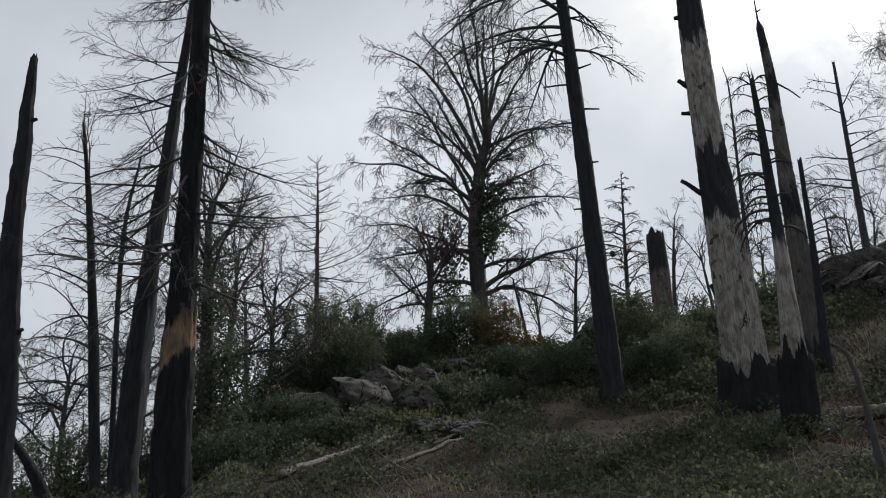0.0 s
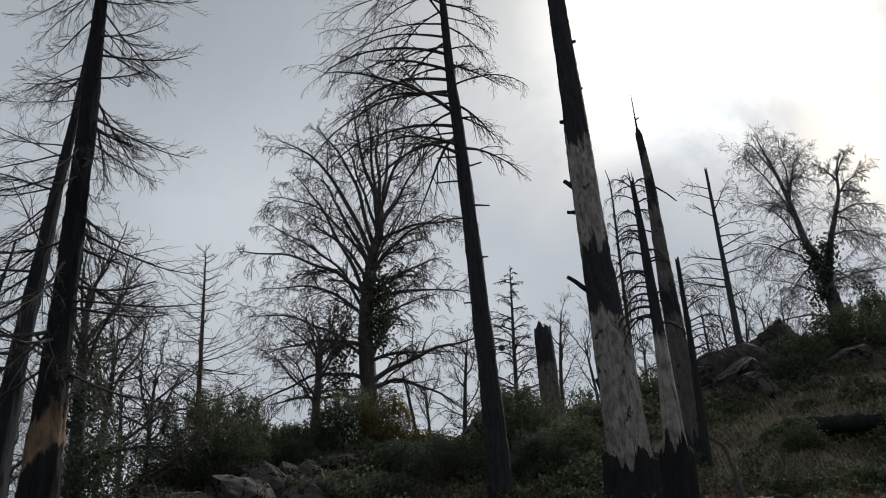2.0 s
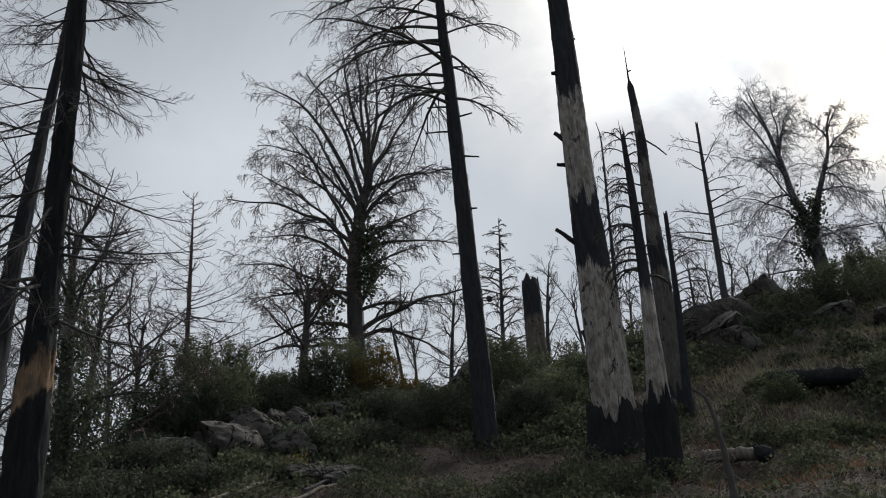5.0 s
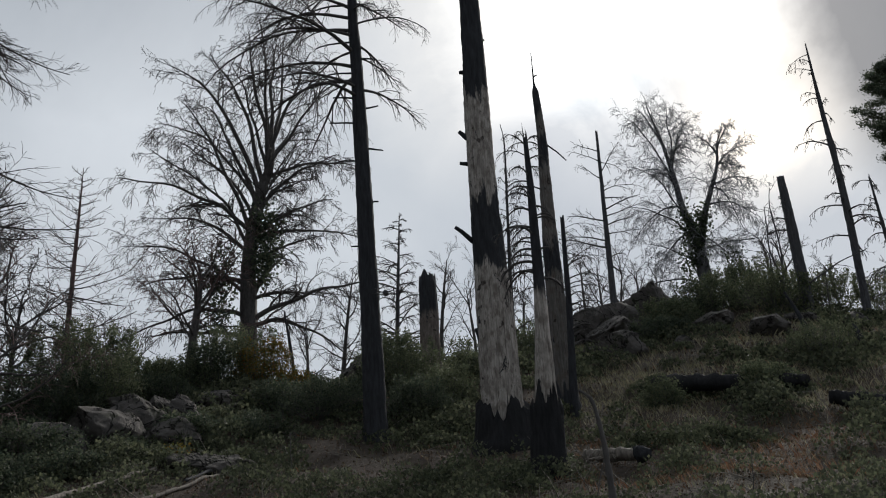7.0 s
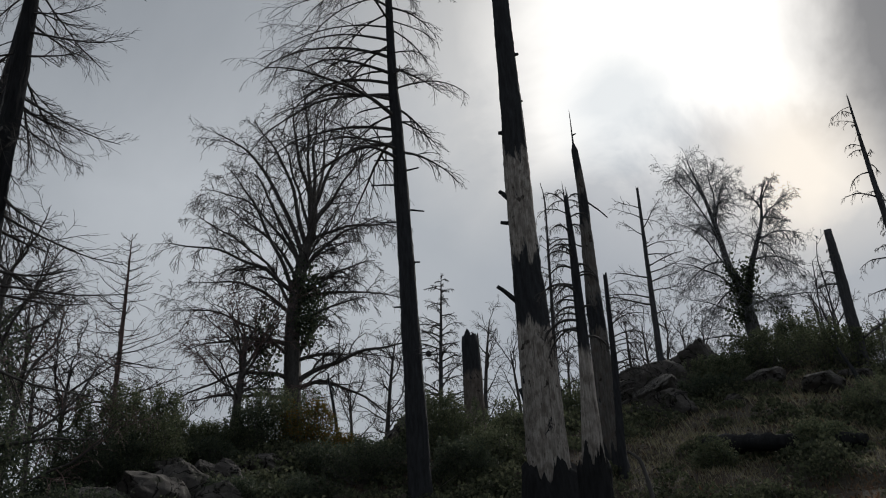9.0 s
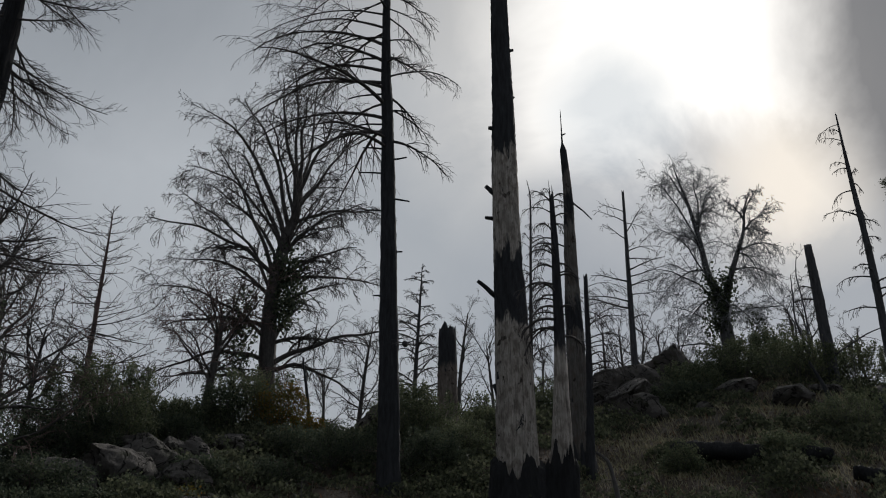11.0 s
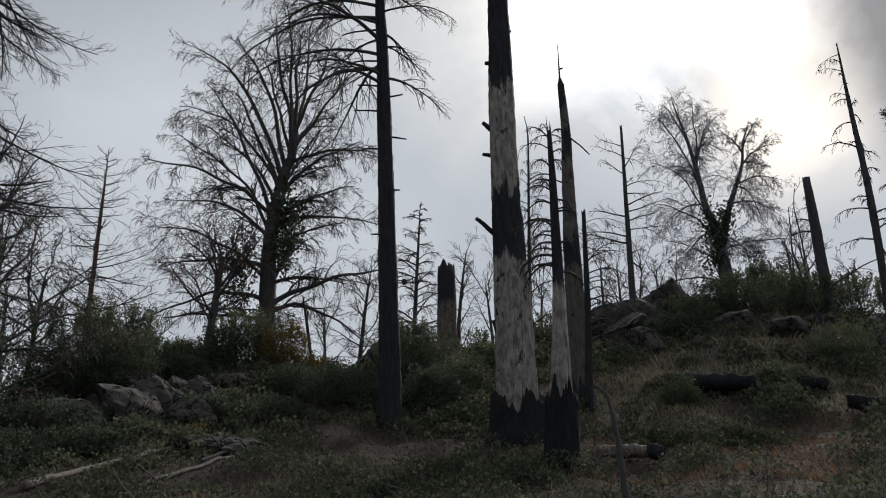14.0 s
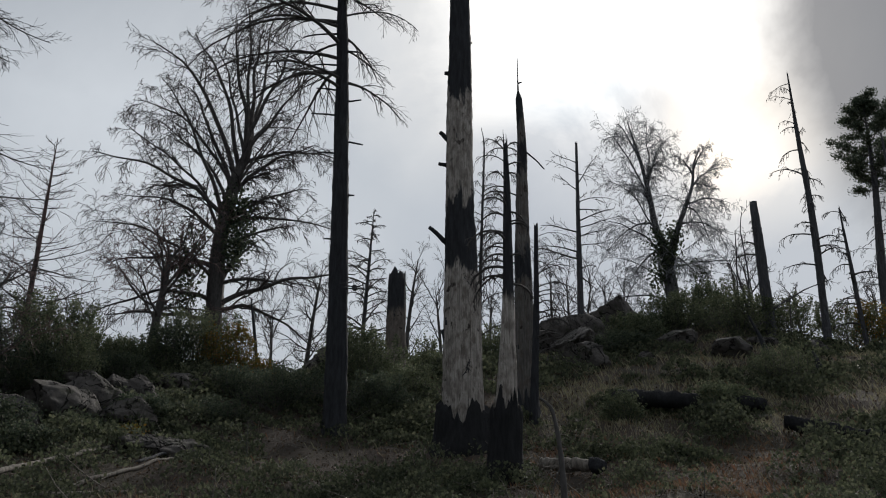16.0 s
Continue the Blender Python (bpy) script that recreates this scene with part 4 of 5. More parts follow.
# ---- rocks ----
def rock(at, size, seed, label="lichen-spotted granite boulder in the slope", turn=0.0, name="boulder", cuts=13):
    rng = random.Random(seed)
    bm = bmesh.new()
    bmesh.ops.create_icosphere(bm, subdivisions=5, radius=1)
    planes = [(q, rng.uniform(0.5, 0.8)) for q in (rand_unit(rng) for _ in range(cuts)) if q.z > -0.2]
    off = Vector((seed * 1.3, seed * 2.1, 0))
    for v in bm.verts:
        p = v.co.copy()
        for q, d in planes:
            over = p.dot(q) - d
            if over > 0:
                p -= q * over * 0.97
        p *= 1 + 0.16 * noise.noise(p * 1.5 + off) + 0.09 * noise.noise(p * 3.6 + off) + 0.04 * noise.noise(p * 9 + off)
        p += p * 0.05 * abs(noise.noise(p * 6 + off)) - p * 0.05 * abs(noise.noise(p * 2.7 - off))
        crack = abs(noise.noise(p * 1.3 + off * 2))
        if crack < 0.05:
            p *= 1 - 0.12 * (1 - crack / 0.05)
        v.co = Vector((p.x * size[0], p.y * size[1], p.z * size[2]))
    me = bpy.data.meshes.new(name)
    bm.to_mesh(me)
    bm.free()
    me.polygons.foreach_set("use_smooth", [True] * len(me.polygons))
    ob = part(name, me, ROCK, None)
    ob.location, ob.rotation_euler = at, (0, 0, radians(turn))
    return tagged(ob, label, "rock")


def build_rocks():
    # outcrop on the slope: bearing, distance, angle of its middle, half sizes
    for i, (az, r, el, sx, sy, sz) in enumerate((
            (-18.6, 20.0, 8.2, 0.62, 0.6, 0.42), (-17.0, 20.8, 9.2, 0.42, 0.45, 0.3), (-20.6, 19.2, 7.3, 0.95, 0.7, 0.46), (-15.9, 20.4, 8.0, 0.55, 0.5, 0.28),
            (-13.7, 22.2, 9.7, 0.5, 0.45, 0.2), (-22.6, 18.6, 6.5, 0.7, 0.6, 0.34), (-18.9, 21.3, 9.5, 0.5, 0.45, 0.25), (-12.4, 22.6, 9.4, 0.36, 0.3, 0.16), (-25.2, 18.6, 6.0, 0.6, 0.5, 0.25), (-16.3, 19.0, 5.6, 0.55, 0.5, 0.22), (-13.9, 16.8, 4.9, 0.6, 0.45, 0.16))):
        p = spot(az, r, el)
        p.z = ground_z(p.x, p.y) + sz * 0.5
        rock(p, (sx * 1.5, sy * 1.4, sz * 1.95), 10 + i, "cracked grey granite rock in the outcrop", i * 37)
    for i, (az, r, el, sx, sy, sz) in enumerate((
            (-4.2, 27.2, 11.6, 0.85, 0.7, 0.9), (-1.4, 28.0, 12.4, 0.8, 0.6, 0.65), (15.4, 34.5, 14, 1.45, 1.0, 1.75), (11.9, 33.2, 13, 1.75, 1.1, 1.4), (13.6, 33.6, 13, 1.2, 0.9, 1.15), (13.0, 31.5, 12, 2.2, 1.1, 0.9),
            (16.9, 35.5, 14.0, 0.42, 0.4, 0.6), (18.0, 36, 13.9, 0.5, 0.4, 0.45), (21.9, 36, 14.1, 1.0, 0.8, 1.0), (11.0, 28.5, 11.3, 0.6, 0.5, 0.35), (13.2, 27.8, 10.4, 0.95, 0.8, 0.6),
            (22.75, 29, 10.6, 1.1, 0.8, 0.6), (19.15, 30.5, 11.6, 1.0, 0.7, 0.6), (17.4, 28, 10.5, 0.5, 0.4, 0.25), (24.6, 31, 10.7, 0.7, 0.5, 0.35), (27.5, 32, 10.9, 0.8, 0.6, 0.4), (9.9, 29, 12.0, 0.45, 0.4, 0.3))):
        p = spot(az, r, el)
        p.z = ground_z(p.x, p.y) + sz * 0.32
        rock(p, (sx, sy, sz), 40 + i, "weathered grey granite boulder on the hill", i * 53)


build_rocks()


# ---- shrubs ----
def shrub(az, r, width, height, label, seed, leaf=LEAF_BUSH, count=3000, size=0.05, shoots=40, name="shrub", depth=None):
    """Stems from one root, leaves gathered round their ends, loose shoots above."""
    rng, g = random.Random(seed), np.random.default_rng(seed)
    base = on_ground(az, r, -0.05)
    bush = thing(name, base, label, "shrub")
    lines, centres = [], []
    depth = depth or width * 0.8
    for i in range(shoots):
        a, k = rng.uniform(0, 2 * math.pi), rng.random() ** 0.6
        tip = Vector((math.cos(a) * k * width / 2, math.sin(a) * k * depth / 2, height * (1 - 0.55 * k * k) * rng.uniform(0.6, 1.08)))
        foot = Vector((tip.x * 0.35, tip.y * 0.35, 0))
        mid = foot.lerp(tip, 0.5) + rand_unit(rng) * 0.08 * height
        lines.append(([foot, foot.lerp(mid, 0.6), mid, mid.lerp(tip, 0.5) + rand_unit(rng) * 0.03, tip], [0.014, 0.011, 0.009, 0.006, 0.003]))
        for f in (0.45, 0.6, 0.72, 0.84, 0.93, 1.0):
            centres.append((*along(lines[-1][0], f)[0], 0.16 * (1.15 - f) + 0.05))
    for i in range(int(16 * width)):
        a, k = rng.uniform(0, 2 * math.pi), rng.random() ** 0.5
        foot = Vector((math.cos(a) * k * width * 0.42, math.sin(a) * k * depth * 0.42, height * 0.5))
        pts, rr = shoot(rng, foot, Vector((foot.x * 0.25, foot.y * 0.25, 1)).normalized(), height * rng.uniform(0.45, 0.85) * (1 - 0.4 * k), 0.006, 0.003, 5, 0.1, 0.05)
        lines.append((pts, rr))
        for f in (0.5, 0.65, 0.8, 0.9, 1.0):
            centres.append((*along(pts, f)[0], 0.03))
    part("stem_tangle", tubes("stem_tangle", lines, 3), BRANCH, bush, kind="stuff")
    C = np.array(centres)
    pick = g.integers(0, len(C), count)
    P = C[pick, :3] + g.normal(size=(count, 3)) * (C[pick, 3] * (0.7 + 0.35 * min(width, 2.5)))[:, None]
    P[:, 2] = np.maximum(P[:, 2], 0.03)
    part("foliage", leaf_mesh("foliage", P, size, seed), leaf, bush, kind="stuff")
    return bush


def build_shrubs():
    crest = (
        (-22.3, 22.5, 2.3, 1.75, LEAF_BUSH, 7000, "dense round evergreen shrub with upright shoots"), (-24.8, 22, 1.4, 0.65, LEAF_DARK, 3500, "dark rounded evergreen shrub"),
        (-18.8, 23.5, 1.6, 0.8, LEAF_BUSH, 3500, "low evergreen shrub with thin upright shoots"), (-16.2, 24, 1.7, 0.75, LEAF_BUSH, 3500, "low evergreen shrub with thin upright shoots"),
        (-12.6, 24.5, 1.8, 1.45, LEAF_BUSH, 5000, "evergreen shrub turning yellow in parts"), (-14.6, 24, 1.2, 1.2, LEAF_DARK, 2800, "dark evergreen shrub behind the rocks"),
        (-10.6, 24, 1.4, 1.35, LEAF_YELLOW, 2600, "loose shrub with yellow and orange leaves"), (-8.8, 24, 1.0, 0.7, LEAF_YELLOW, 1400, "thin shrub with orange autumn leaves"),
        (-9.5, 22, 1.3, 0.7, LEAF_DARK, 2500, "low dark shrub below the oak"), (-6.8, 21, 1.6, 0.85, LEAF_DARK, 3000, "low dark shrub on the slope"),
        (-1.2, 23, 1.6, 1.25, LEAF_BUSH, 4200, "broad-leaved green shrub below the stump"), (-2.6, 25, 1.3, 1.1, LEAF_BUSH, 2600, "green shrub behind the pine"),
        (1.3, 22, 1.3, 0.8, LEAF_BUSH, 2500, "low green shrub below the stump"),
    )
    # most shrubs right of 14 degrees take the paler LEAF_BUSH to imitate haze
    hill = (
        (-0.6, 20.5, 1.3, 0.8, LEAF_DARK, 2600, "low dark shrub on the slope"), (3.2, 25.5, 1.2, 0.6, LEAF_BUSH, 1800, "low green shrub on the crest"),
        (2.7, 28, 0.8, 0.9, LEAF_BUSH, 500, "thin green sapling on the crest"), (6.9, 30, 1.3, 1.1, LEAF_BUSH, 2600, "green shrub beside the snags"),
        (8.6, 31, 1.2, 0.9, LEAF_DARK, 2200, "dark shrub between the snags"), (19.2, 38, 1.5, 1.0, LEAF_BUSH, 2600, "shrub at the foot of the bare tree"),
        (20.7, 37, 1.8, 1.6, LEAF_BUSH, 3200, "tall leafy shrub on the crest"), (22.4, 38, 1.9, 1.9, LEAF_BUSH, 3400, "tall leafy shrub behind the boulder"),
        (24.3, 36.5, 1.7, 1.2, LEAF_BUSH, 2800, "round shrub on the crest"), (26.4, 36.5, 2.0, 1.5, LEAF_BUSH, 3400, "round shrub on the crest"),
        (29.6, 36, 2.2, 1.5, LEAF_BUSH, 3200, "round shrub on the crest"), (31.6, 36, 2.0, 1.6, LEAF_YELLOW, 2600, "yellowing shrub on the crest"),
        (34, 36, 2.2, 1.5, LEAF_BUSH, 3000, "round shrub on the crest"),
    )
    shoulder = (
        (17.2, 31.5, 1.6, 0.7, LEAF_BUSH, 2200, "low dark shrub among the boulders"), (16.6, 32, 1.8, 0.9, LEAF_BUSH, 3000, "dark shrub in front of the boulders"),
        (19.6, 33.5, 2.6, 1.3, LEAF_BUSH, 4000, "dark shrub in front of the boulders"), (23.2, 33, 2.4, 1.2, LEAF_BUSH, 3600, "dark shrub on the hill"),
        (15.5, 20.2, 0.7, 0.6, LEAF_BUSH, 1600, "feathery green shrub on the slope"), (21.8, 20.6, 0.9, 0.65, LEAF_BUSH, 2200, "dark feathery shrub on the slope"),
        (25.6, 25, 1.5, 0.8, LEAF_BUSH, 2000, "green shrub on the slope"), (-23.6, 21.3, 1.8, 1.15, LEAF_DARK, 4200, "dense dark shrub behind the rocks"),
        (-21.0, 21.8, 1.7, 1.3, LEAF_BUSH, 4000, "dense evergreen shrub behind the rocks"), (-26.2, 20.6, 1.6, 0.55, LEAF_DARK, 3200, "dense dark shrub at the shoulder"),
        (-17.3, 22.8, 1.4, 0.6, LEAF_DARK, 2200, "low dark shrub above the rocks"), (-16.0, 17.2, 0.3, 0.28, LEAF_YELLOW, 160, "tiny shrub with bright orange leaves"),
        (-24.5, 17.8, 1.7, 0.7, LEAF_DARK, 2800, "dark low shrub beside the rocks"),
    )
    slope = (
        (-26.6, 16.2, 1.6, 0.65, LEAF_DARK, 2600, "dark low shrub beside the rocks"), (-22.6, 16.6, 1.3, 0.4, LEAF_DARK, 1800, "dark low shrub below the rocks"),
        (-29.2, 15.4, 1.4, 0.7, LEAF_DARK, 2200, "dark low shrub by the burnt pine"), (-19.6, 18.2, 1.0, 0.35, LEAF_DARK, 1400, "dark low shrub below the rocks"),
        (-15.5, 19.2, 1.0, 0.4, LEAF_DARK, 1400, "dark low shrub below the rocks"), (-11.0, 19.5, 1.2, 0.45, LEAF_DARK, 1600, "dark low shrub on the slope"),
        (15.8, 30, 2.0, 0.5, LEAF_DARK, 2400, "dark brush among the boulders"), (17.8, 33.5, 2.0, 0.7, LEAF_DARK, 2400, "dark brush among the boulders"),
        (-27.3, 19, 1.8, 0.55, LEAF_DARK, 3000, "low dark shrub at the slope's shoulder"), (-33, 18, 1.6, 1.1, LEAF_BUSH, 2400, "green shrub below the burnt pines"),
        (-37.5, 18, 1.8, 1.2, LEAF_BUSH, 2600, "green shrub below the burnt pines"), (-29.3, 17.5, 1.5, 1.0, LEAF_DARK, 2400, "dark shrub behind the burnt pine"),
    )
    for i, (az, r, w, h, leaf, n, text) in enumerate(crest + hill + shoulder + slope):
        shrub(az, r, w * 1.35, h * 1.12, text, 300 + i, leaf, int(n * (2.6 if r < 28 else 1.8)), 0.046 if r < 28 else 0.066, 60)


build_shrubs()


# ---- ground cover ----
def patchiness(x, y):
    return 0.5 + 0.25 * np.sin(0.9 * x + 1.3 * np.sin(0.7 * y)) + 0.25 * np.sin(1.1 * y - 0.8 * x + 2 * np.sin(0.45 * x))


def scatter(count, seed, r0, r1, a0, a1):
    g = np.random.default_rng(seed)
    r = r0 * (r1 / r0) ** g.random(count) if r0 > 0 else g.random(count) * r1
    a = np.radians(g.uniform(a0, a1, count))
    return g, r * np.sin(a), r * np.cos(a), r, np.degrees(a)


def build_ground_cover():
    g, x, y, r, az = scatter(2900, 1, 6.5, 38, -48, 40)
    dry = (az > 9) & (az < 27) & (r > 12.5) & (r < 20)
    keep = (patchiness(x, y) + g.normal(size=len(x)) * 0.2 > 0.43) & ~(dry & (g.random(len(x)) < 0.3)) & ~((az > 9) & (r > 18) & (g.random(len(x)) < 0.35))
    # thin cover where the fallen logs lie
    bare = ((az > 9.3) & (az < 15) & (r > 11.8) & (r < 15.5) & (g.random(len(x)) < 0.85)) | ((az > -26) & (az < -11) & (r > 11) & (r < 16.5) & (g.random(len(x)) < 0.5))
    keep &= ~bare
    x, y, r = x[keep], y[keep], r[keep]
    rad = g.uniform(0.2, 0.62, len(x)) * np.clip(r / 16, 0.75, 1.5)
    high = np.minimum(rad * g.uniform(0.4, 0.95, len(x)), 0.5)
    per = np.clip(150 * (rad / 0.4) ** 1.7, 30, 380).astype(int)
    idx = np.repeat(np.arange(len(x)), per)
    u = g.random(len(idx)) ** 0.5
    t = g.uniform(0, 2 * np.pi, len(idx))
    wob = 1 + 0.25 * np.sin(3 * t + idx) + 0.15 * np.sin(5 * t + 2.1 * idx)
    px, py = x[idx] + np.cos(t) * u * rad[idx] * wob, y[idx] + np.sin(t) * u * rad[idx] * wob
    pz = ground_heights(px, py) + high[idx] * (1 - u * u) * g.uniform(0.55, 1.1, len(idx)) + 0.01
    size = 0.062 * np.clip(r[idx] / 15, 0.8, 1.7)
    ob = part("ground_cover", leaf_mesh("ground_cover", np.stack([px, py, pz], 1), size, 2, 0.6, 0.45), LEAF_LOW, None)
    tagged(ob, "low leafy green ground cover in mounds over the slope", "ground cover", kind="stuff")
    # leaf litter
    g, x, y, r, az = scatter(40000, 8, 8.5, 34, -46, 38)
    ob = part("leaf_litter", leaf_mesh("leaf_litter", np.stack([x, y, ground_heights(x, y) + 0.012], 1), 0.04 * np.clip(r / 14, 0.8, 1.8), 9, 0.05, 0.4), LITTER, None)
    tagged(ob, "brown and tan fallen leaves littering the soil", "leaf litter", kind="stuff")
    # grasses: russet near the trunks, straw-coloured over the hill, partly to imitate haze there
    for seed, count, span, reach, high, mat, name, text in (
            (3, 80000, (8, 29), (12.5, 18.5), 0.17, GRASS_DRY, "dry_grass", "russet dry grass between the low plants"),
            (4, 150000, (8.5, 36), (18.5, 37), 0.17, GRASS_PALE, "straw_grass", "straw-coloured dry grass over the hillside")):
        g, x, y, r, az = scatter(count, seed, 9, 37, -40, 36)
        inside = (az > span[0]) & (az < span[1]) & (r > reach[0]) & (r < reach[1])
        keep = (g.random(count) < np.where(inside, 0.9, 0.05)) & (patchiness(1.7 * x, 1.7 * y) + g.normal(size=count) * 0.25 > 0.3)
        x, y, r = x[keep], y[keep], r[keep]
        z = ground_heights(x, y)
        h = g.uniform(0.05, high, len(x)) * np.clip(r / 18, 0.9, 1.5)
        w = 0.0028 * np.clip(r / 15, 0.9, 2.2)
        lean = g.normal(size=(len(x), 2)) * 0.35
        V = np.stack([np.stack([x - w, y, z], 1), np.stack([x + w, y + 0.003, z], 1),
                      np.stack([x + w + lean[:, 0] * h * 0.4, y + lean[:, 1] * h * 0.4, z + h * 0.6], 1), np.stack([x + lean[:, 0] * h, y + lean[:, 1] * h, z + h * 0.95], 1)], 1).reshape(-1, 3)
        i = np.arange(len(x))[:, None] * 4
        F = np.concatenate([i + [0, 1, 2], i + [0, 2, 3]], 1).reshape(-1, 3)
        tagged(part(name, mesh_of(name, V, F, False), mat, None), text, "grass", kind="stuff")
    # fallen twigs
    rng = random.Random(5)
    lines = []
    for _ in range(900):
        a, q = rng.uniform(-44, 36), 9 + 24 * rng.random() ** 1.5
        p = on_ground(a, q, 0.03)
        d = Vector((rng.gauss(0, 1), rng.gauss(0, 1), rng.gauss(0.1, 0.25))).normalized()
        pts, rr = shoot(rng, p, d, rng.uniform(0.15, 0.9), rng.uniform(0.004, 0.014), 0.003, 5, 0.18, 0.0)
        for w in pts:
            w.z = max(w.z, ground_z(w.x, w.y) + 0.01)
        lines.append((pts, rr))
    tagged(part("fallen_twigs", tubes("fallen_twigs", lines, 4), LOG_GREY, None), "pale fallen twigs strewn over the slope", "twigs", kind="stuff")


build_ground_cover()


# ---- fallen wood ----
def fallen_log(a, b, thick, label, seed, mat=LOG_GREY, lift=0.6):
    """A log along the ground between two places given by bearing and distance."""
    rng = random.Random(seed)
    p, q = on_ground(*a), on_ground(*b)
    k = 44
    pts = []
    for i in range(k):
        f = i / (k - 1)
        c = p.lerp(q, f)
        pts.append(Vector((c.x, c.y, max(c.z, ground_z(c.x, c.y) - thick * 0.2) + thick * lift * 0.5)) + Vector((0, 0.2 * thick * math.sin(f * 4 + seed), 0.01)))
    rr = [thick / 2 * (1 - 0.35 * i / (k - 1)) * rng.uniform(0.95, 1.05) for i in range(k)]
    pts = [pts[0] + (pts[0] - pts[1]) * 0.01] + pts + [pts[-1] + (pts[-1] - pts[-2]) * 0.01]
    rr = [rr[0] * 0.15] + rr + [rr[-1] * 0.1]
    base = pts[0].copy()
    me = tubes("fallen_log", [([w - base for w in pts], rr)], 14)
    for v in me.vertices:
        v.co += Vector((noise.noise(v.co * 3 + Vector((seed, 0, 0))), noise.noise(v.co * 3 + Vector((0, seed, 5))), noise.noise(v.co * 3 + Vector((7, 0, seed))))) * min(thick * 0.2, 0.065)
        v.co += Vector((noise.noise(v.co * 14), noise.noise(v.co * 14 + Vector((9, 0, 0))), noise.noise(v.co * 14 + Vector((0, 9, 0))))) * thick * 0.1
    ob = part("fallen_log", me, mat, None)
    ob.location = base
    return tagged(ob, label, "log")


def build_fallen_wood():
    for i, (a, b, t, mat, text) in enumerate((
            ((-25.3, 13.2), (-17.2, 16.4), 0.10, LOG_GREY, "pale bleached log lying across the slope"), ((-19.5, 13.6), (-12.5, 16.2), 0.075, LOG_GREY, "pale fallen branch lying up the slope"),
            ((-21.5, 12.6), (-15.0, 13.4), 0.06, LOG_GREY, "thin bleached fallen branch"), ((-15.5, 15.4), (-11.0, 18.0), 0.06, CHAR_GREY, "thin dark fallen branch"),
            ((10.2, 15.3), (13.5, 14.8), 0.25, LOG_GREY, "short rotten log with a pale top"), ((13.5, 14.7), (14.2, 14.65), 0.26, CHAR, "charred end of a short log"),
            ((15.2, 21.6), (24.4, 20.4), 0.44, CHAR_DEEP, "long charred log across the hillside"), ((20.8, 20.55), (24.6, 20.1), 0.1, LOG_GREY, "pale splintered log on the hillside"),
            ((25.4, 18.9), (31.5, 18.2), 0.31, CHAR_DEEP, "charred log half buried in the slope"), ((28.4, 18.2), (33.5, 19.8), 0.09, LOG_GREY, "pale crooked fallen branch"),
            ((4.5, 14.6), (6.8, 14.0), 0.07, LOG_GREY, "splintered wood below the burnt trunks"), ((5.2, 13.6), (6.8, 15.0), 0.06, LOG_GREY, "splintered wood below the burnt trunks"))):
        fallen_log(a, b, t, text, 500 + i, mat, 1.15 if t > 0.3 else 1.3)
    # pale shreds of bark beside the burnt trunks
    rng = random.Random(31)
    shreds = []
    for _ in range(70):
        p = on_ground(rng.gauss(10.2, 0.7), rng.gauss(14.6, 0.5), rng.uniform(0.02, 0.3))
        shreds.append(shoot(rng, p, rand_unit(rng), rng.uniform(0.08, 0.3), rng.uniform(0.008, 0.018), 0.004, 5, 0.3, -0.1))
    tagged(part("bark_shreds", tubes("bark_shreds", shreds, 4), LOG_GREY, None), "pale torn bark shreds beside the burnt trunks", "bark", kind="stuff")
    # crooked sapling between the far snags, one stem bowed over towards its neighbour
    base = on_ground(23.9, 33.5, -0.05)
    ob = thing("crooked_sapling", base, "thin crooked dead sapling with bowed bare stems", "sapling")
    rng = random.Random(81)
    out = {}
    for az, el, bulge in ((29.2, 15.9, 0.12), (23.6, 19.6, 0.05), (24.4, 20.6, 0.05), (23.0, 17.6, 0.35)):
        line = arch(rng, Vector((0, 0, 0)), spot(az, 33.5, el) - base, bulge)
        rr = [0.05 * (1 - 0.7 * i / (len(line) - 1)) for i in range(len(line))]
        part("stem", tubes("stem", [(line, rr)], 6), CHAR_GREY, ob)
        ramify(rng, line, rr, [(7, 0.2, 45, 0.25, -0.1, 6, 0.25), (3, 0.5, 45, 0.25, -0.15, 5, 0.2)], out, 0.008)
    part("twig_spray", tubes("twig_spray", [q for k in out for q in out[k]], 3), TWIG, ob, kind="stuff")
    # bent sapling with torn bark at its top
    base = on_ground(11.62, 10.6, -0.05)
    ob = thing("bent_sapling", base, "bent dead sapling with peeling grey bark", "sapling")
    line = [Vector((0, 0, 0))] + [spot(a, 10.6, e) - base for a, e in ((11.44, 5.5), (11.19, 7.65), (10.87, 8.94), (10.19, 9.5))]
    line = spline(line, 0.07)
    k = len(line)
    part("stem", tubes("stem", [(line, [0.05 * (1 - 0.62 * i / (k - 1)) * (1 + 0.12 * math.sin(i * 1.7)) for i in range(k)])], 9), BRANCH, ob)
    rng = random.Random(77)
    for i in range(9):
        p = along(line, 0.62 + 0.04 * i)[0]
        strip = shoot(rng, p, Vector((rng.uniform(-0.9, 0.4), rng.uniform(-0.5, 0.5), rng.uniform(-0.6, 0.4))).normalized(), rng.uniform(0.08, 0.22), 0.012, 0.003, 5, 0.25, -0.2)
        part("bark_strip", tubes("bark_strip", [strip], 4), LOG_GREY, ob)
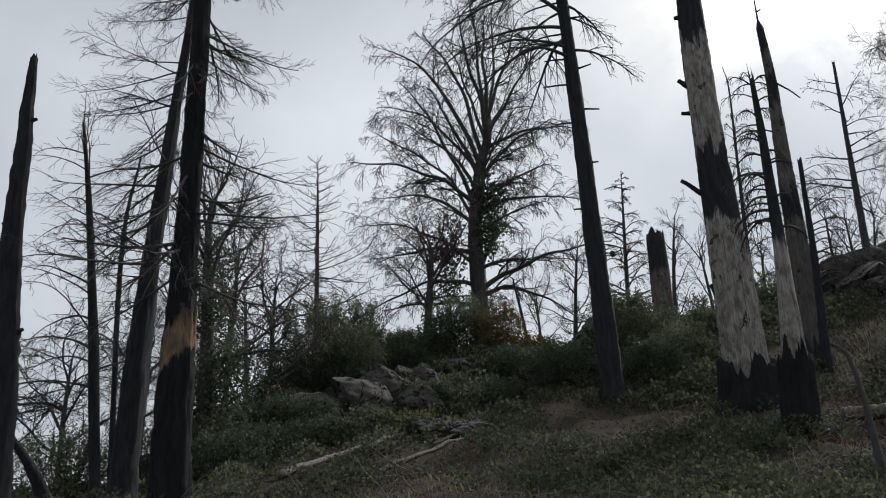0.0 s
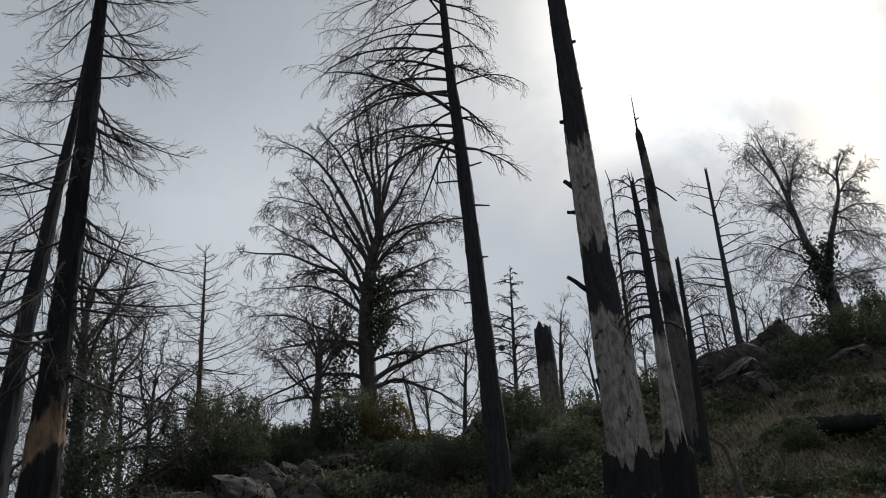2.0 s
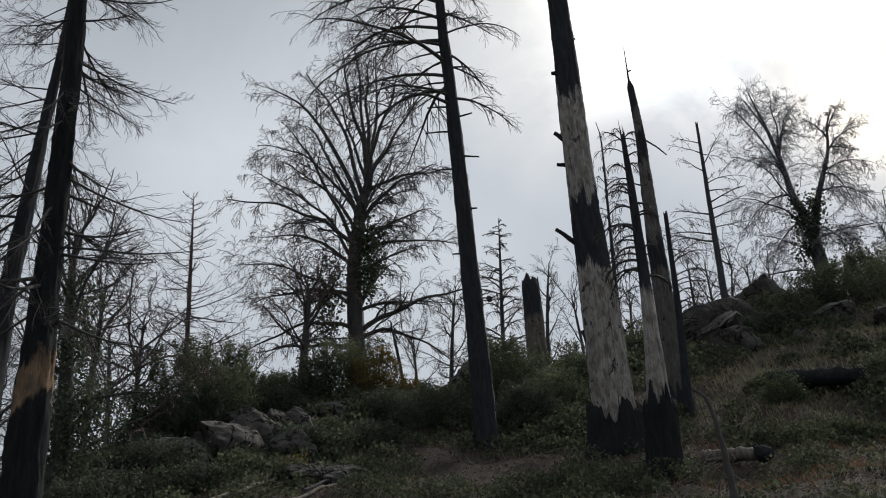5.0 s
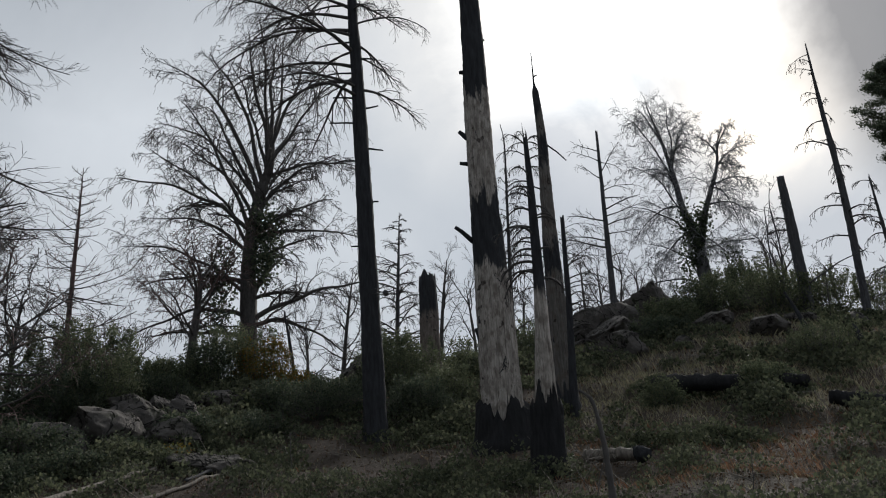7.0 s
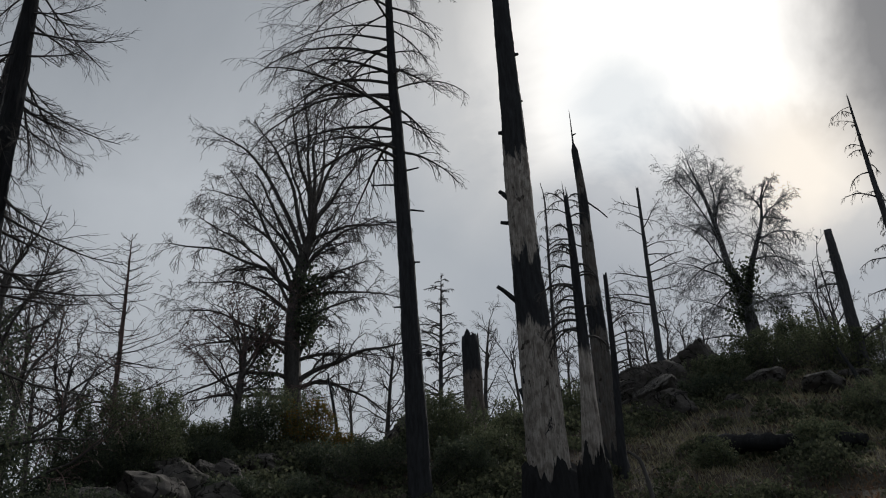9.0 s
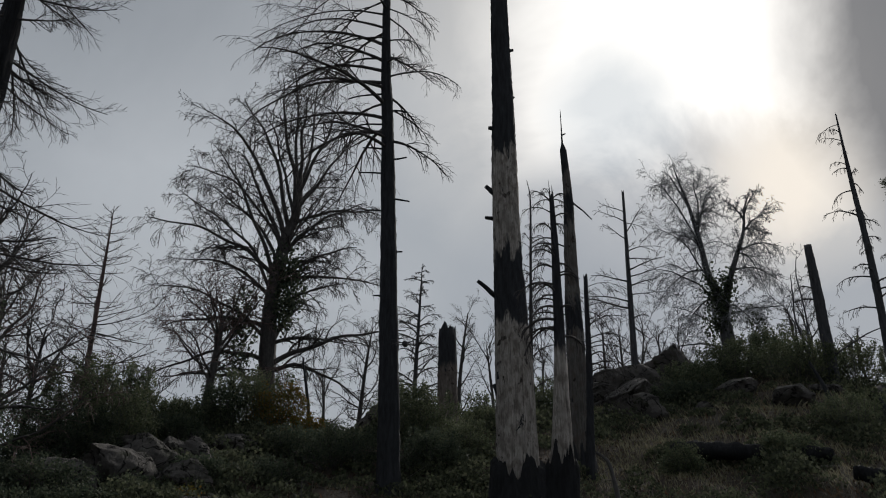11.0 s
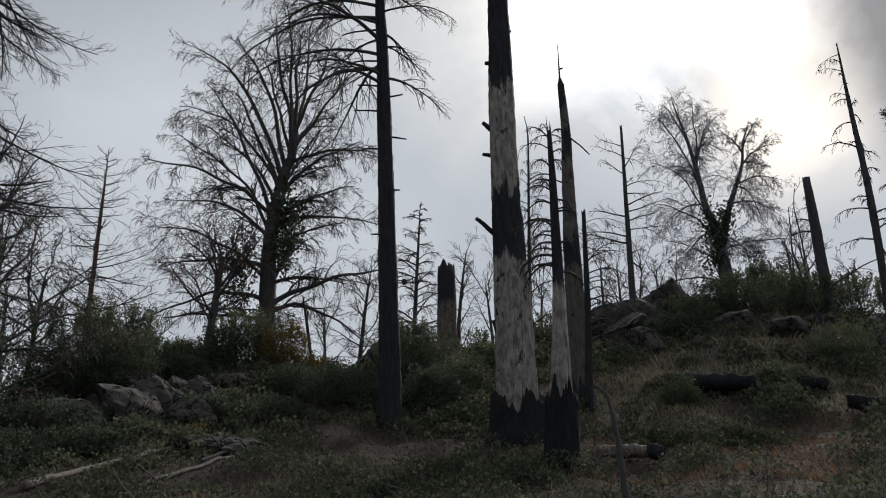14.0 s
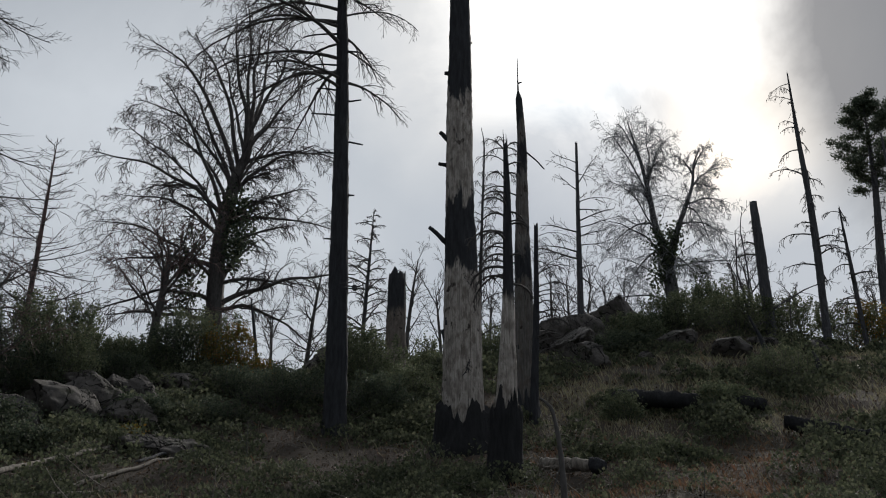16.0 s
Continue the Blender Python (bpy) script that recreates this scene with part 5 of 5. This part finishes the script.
    # dead saplings and dry stalks
    for i, (az, r, h, lean, text) in enumerate(((-10.8, 11.8, 0.62, -0.05, "small forked dead stalk"), (10.4, 11.2, 0.8, 0.2, "thin dead stalk among the low plants"),
                                                (20, 11.5, 0.6, 0.1, "thin dead stalk among the low plants"), (-9.0, 15.5, 0.9, 0.12, "thin dead stalk among the low plants"), (26.3, 33, 1.9, 0.1, "thin dead pole on the crest"), (-15.5, 17.5, 0.9, -0.1, "thin dead stalk among the low plants"))):
        rng = random.Random(700 + i)
        base = on_ground(az, r, -0.05)
        ob = thing("dead_sapling", base, text, "sapling")
        line = shoot(rng, Vector((0, 0, 0)), Vector((lean * 0.4, 0, 1)).normalized(), h, 0.03 if h > 1 else 0.012, 0.01 if h > 1 else 0.004, 9, 0.14, 0.0)
        part("stem", tubes("stem", [line], 6), LOG_GREY if i < 1 else BRANCH, ob)
        out = {}
        ramify(rng, line[0], line[1], [(5, 0.35, 50, 0.2, 0.0, 4, 0.4)], out)
        part("twig_spray", tubes("twig_spray", out[0], 4), LOG_GREY if i < 1 else BRANCH, ob, kind="stuff")


build_fallen_wood()


# ---- drone ----
def build_drone():
    at = spot(-2.43, 15, 16.76)
    dark = plain_noise("dark_plastic", (0.02, 0.02, 0.022), (0.03, 0.03, 0.032), 20, 0.45, 0.4, 0)
    drone = thing("drone", at, "small dark four-armed drone hovering in the air", "drone")

    def box(name, size, centre, parent):
        bm = bmesh.new()
        bmesh.ops.create_cube(bm, size=1)
        for v in bm.verts:
            v.co = Vector((v.co.x * size[0], v.co.y * size[1], v.co.z * size[2])) + Vector(centre)
        bmesh.ops.bevel(bm, geom=bm.edges[:], offset=min(size) * 0.25, segments=2, affect="EDGES")
        me = bpy.data.meshes.new(name)
        bm.to_mesh(me)
        bm.free()
        return part(name, me, dark, parent)
    box("body", (0.10, 0.2, 0.07), (0, 0, 0), drone)
    box("camera_gimbal", (0.04, 0.05, 0.05), (0, -0.12, -0.04), drone)
    for sx in (-1, 1):
        for sy in (-1, 1):
            tip = Vector((sx * 0.15, sy * 0.13, 0.02))
            arm = part("arm", tubes("arm", [([Vector((sx * 0.04, sy * 0.06, 0)), tip * 0.6, tip], [0.012, 0.01, 0.009])], 6), dark, drone)
            part("motor", tubes("motor", [([tip - Vector((0, 0, 0.02)), tip, tip + Vector((0, 0, 0.03))], [0.014, 0.016, 0.013])], 10), dark, arm)
            for k in (0, 1):
                a = 0.6 + k * math.pi + sx
                end = tip + Vector((math.cos(a) * 0.11, math.sin(a) * 0.11, 0.035))
                part("propeller_blade", tubes("propeller_blade", [([tip + Vector((0, 0, 0.03)), tip.lerp(end, 0.5) + Vector((0, 0, 0.02)), end], [0.005, 0.01, 0.005])], 5), dark, arm)


build_drone()
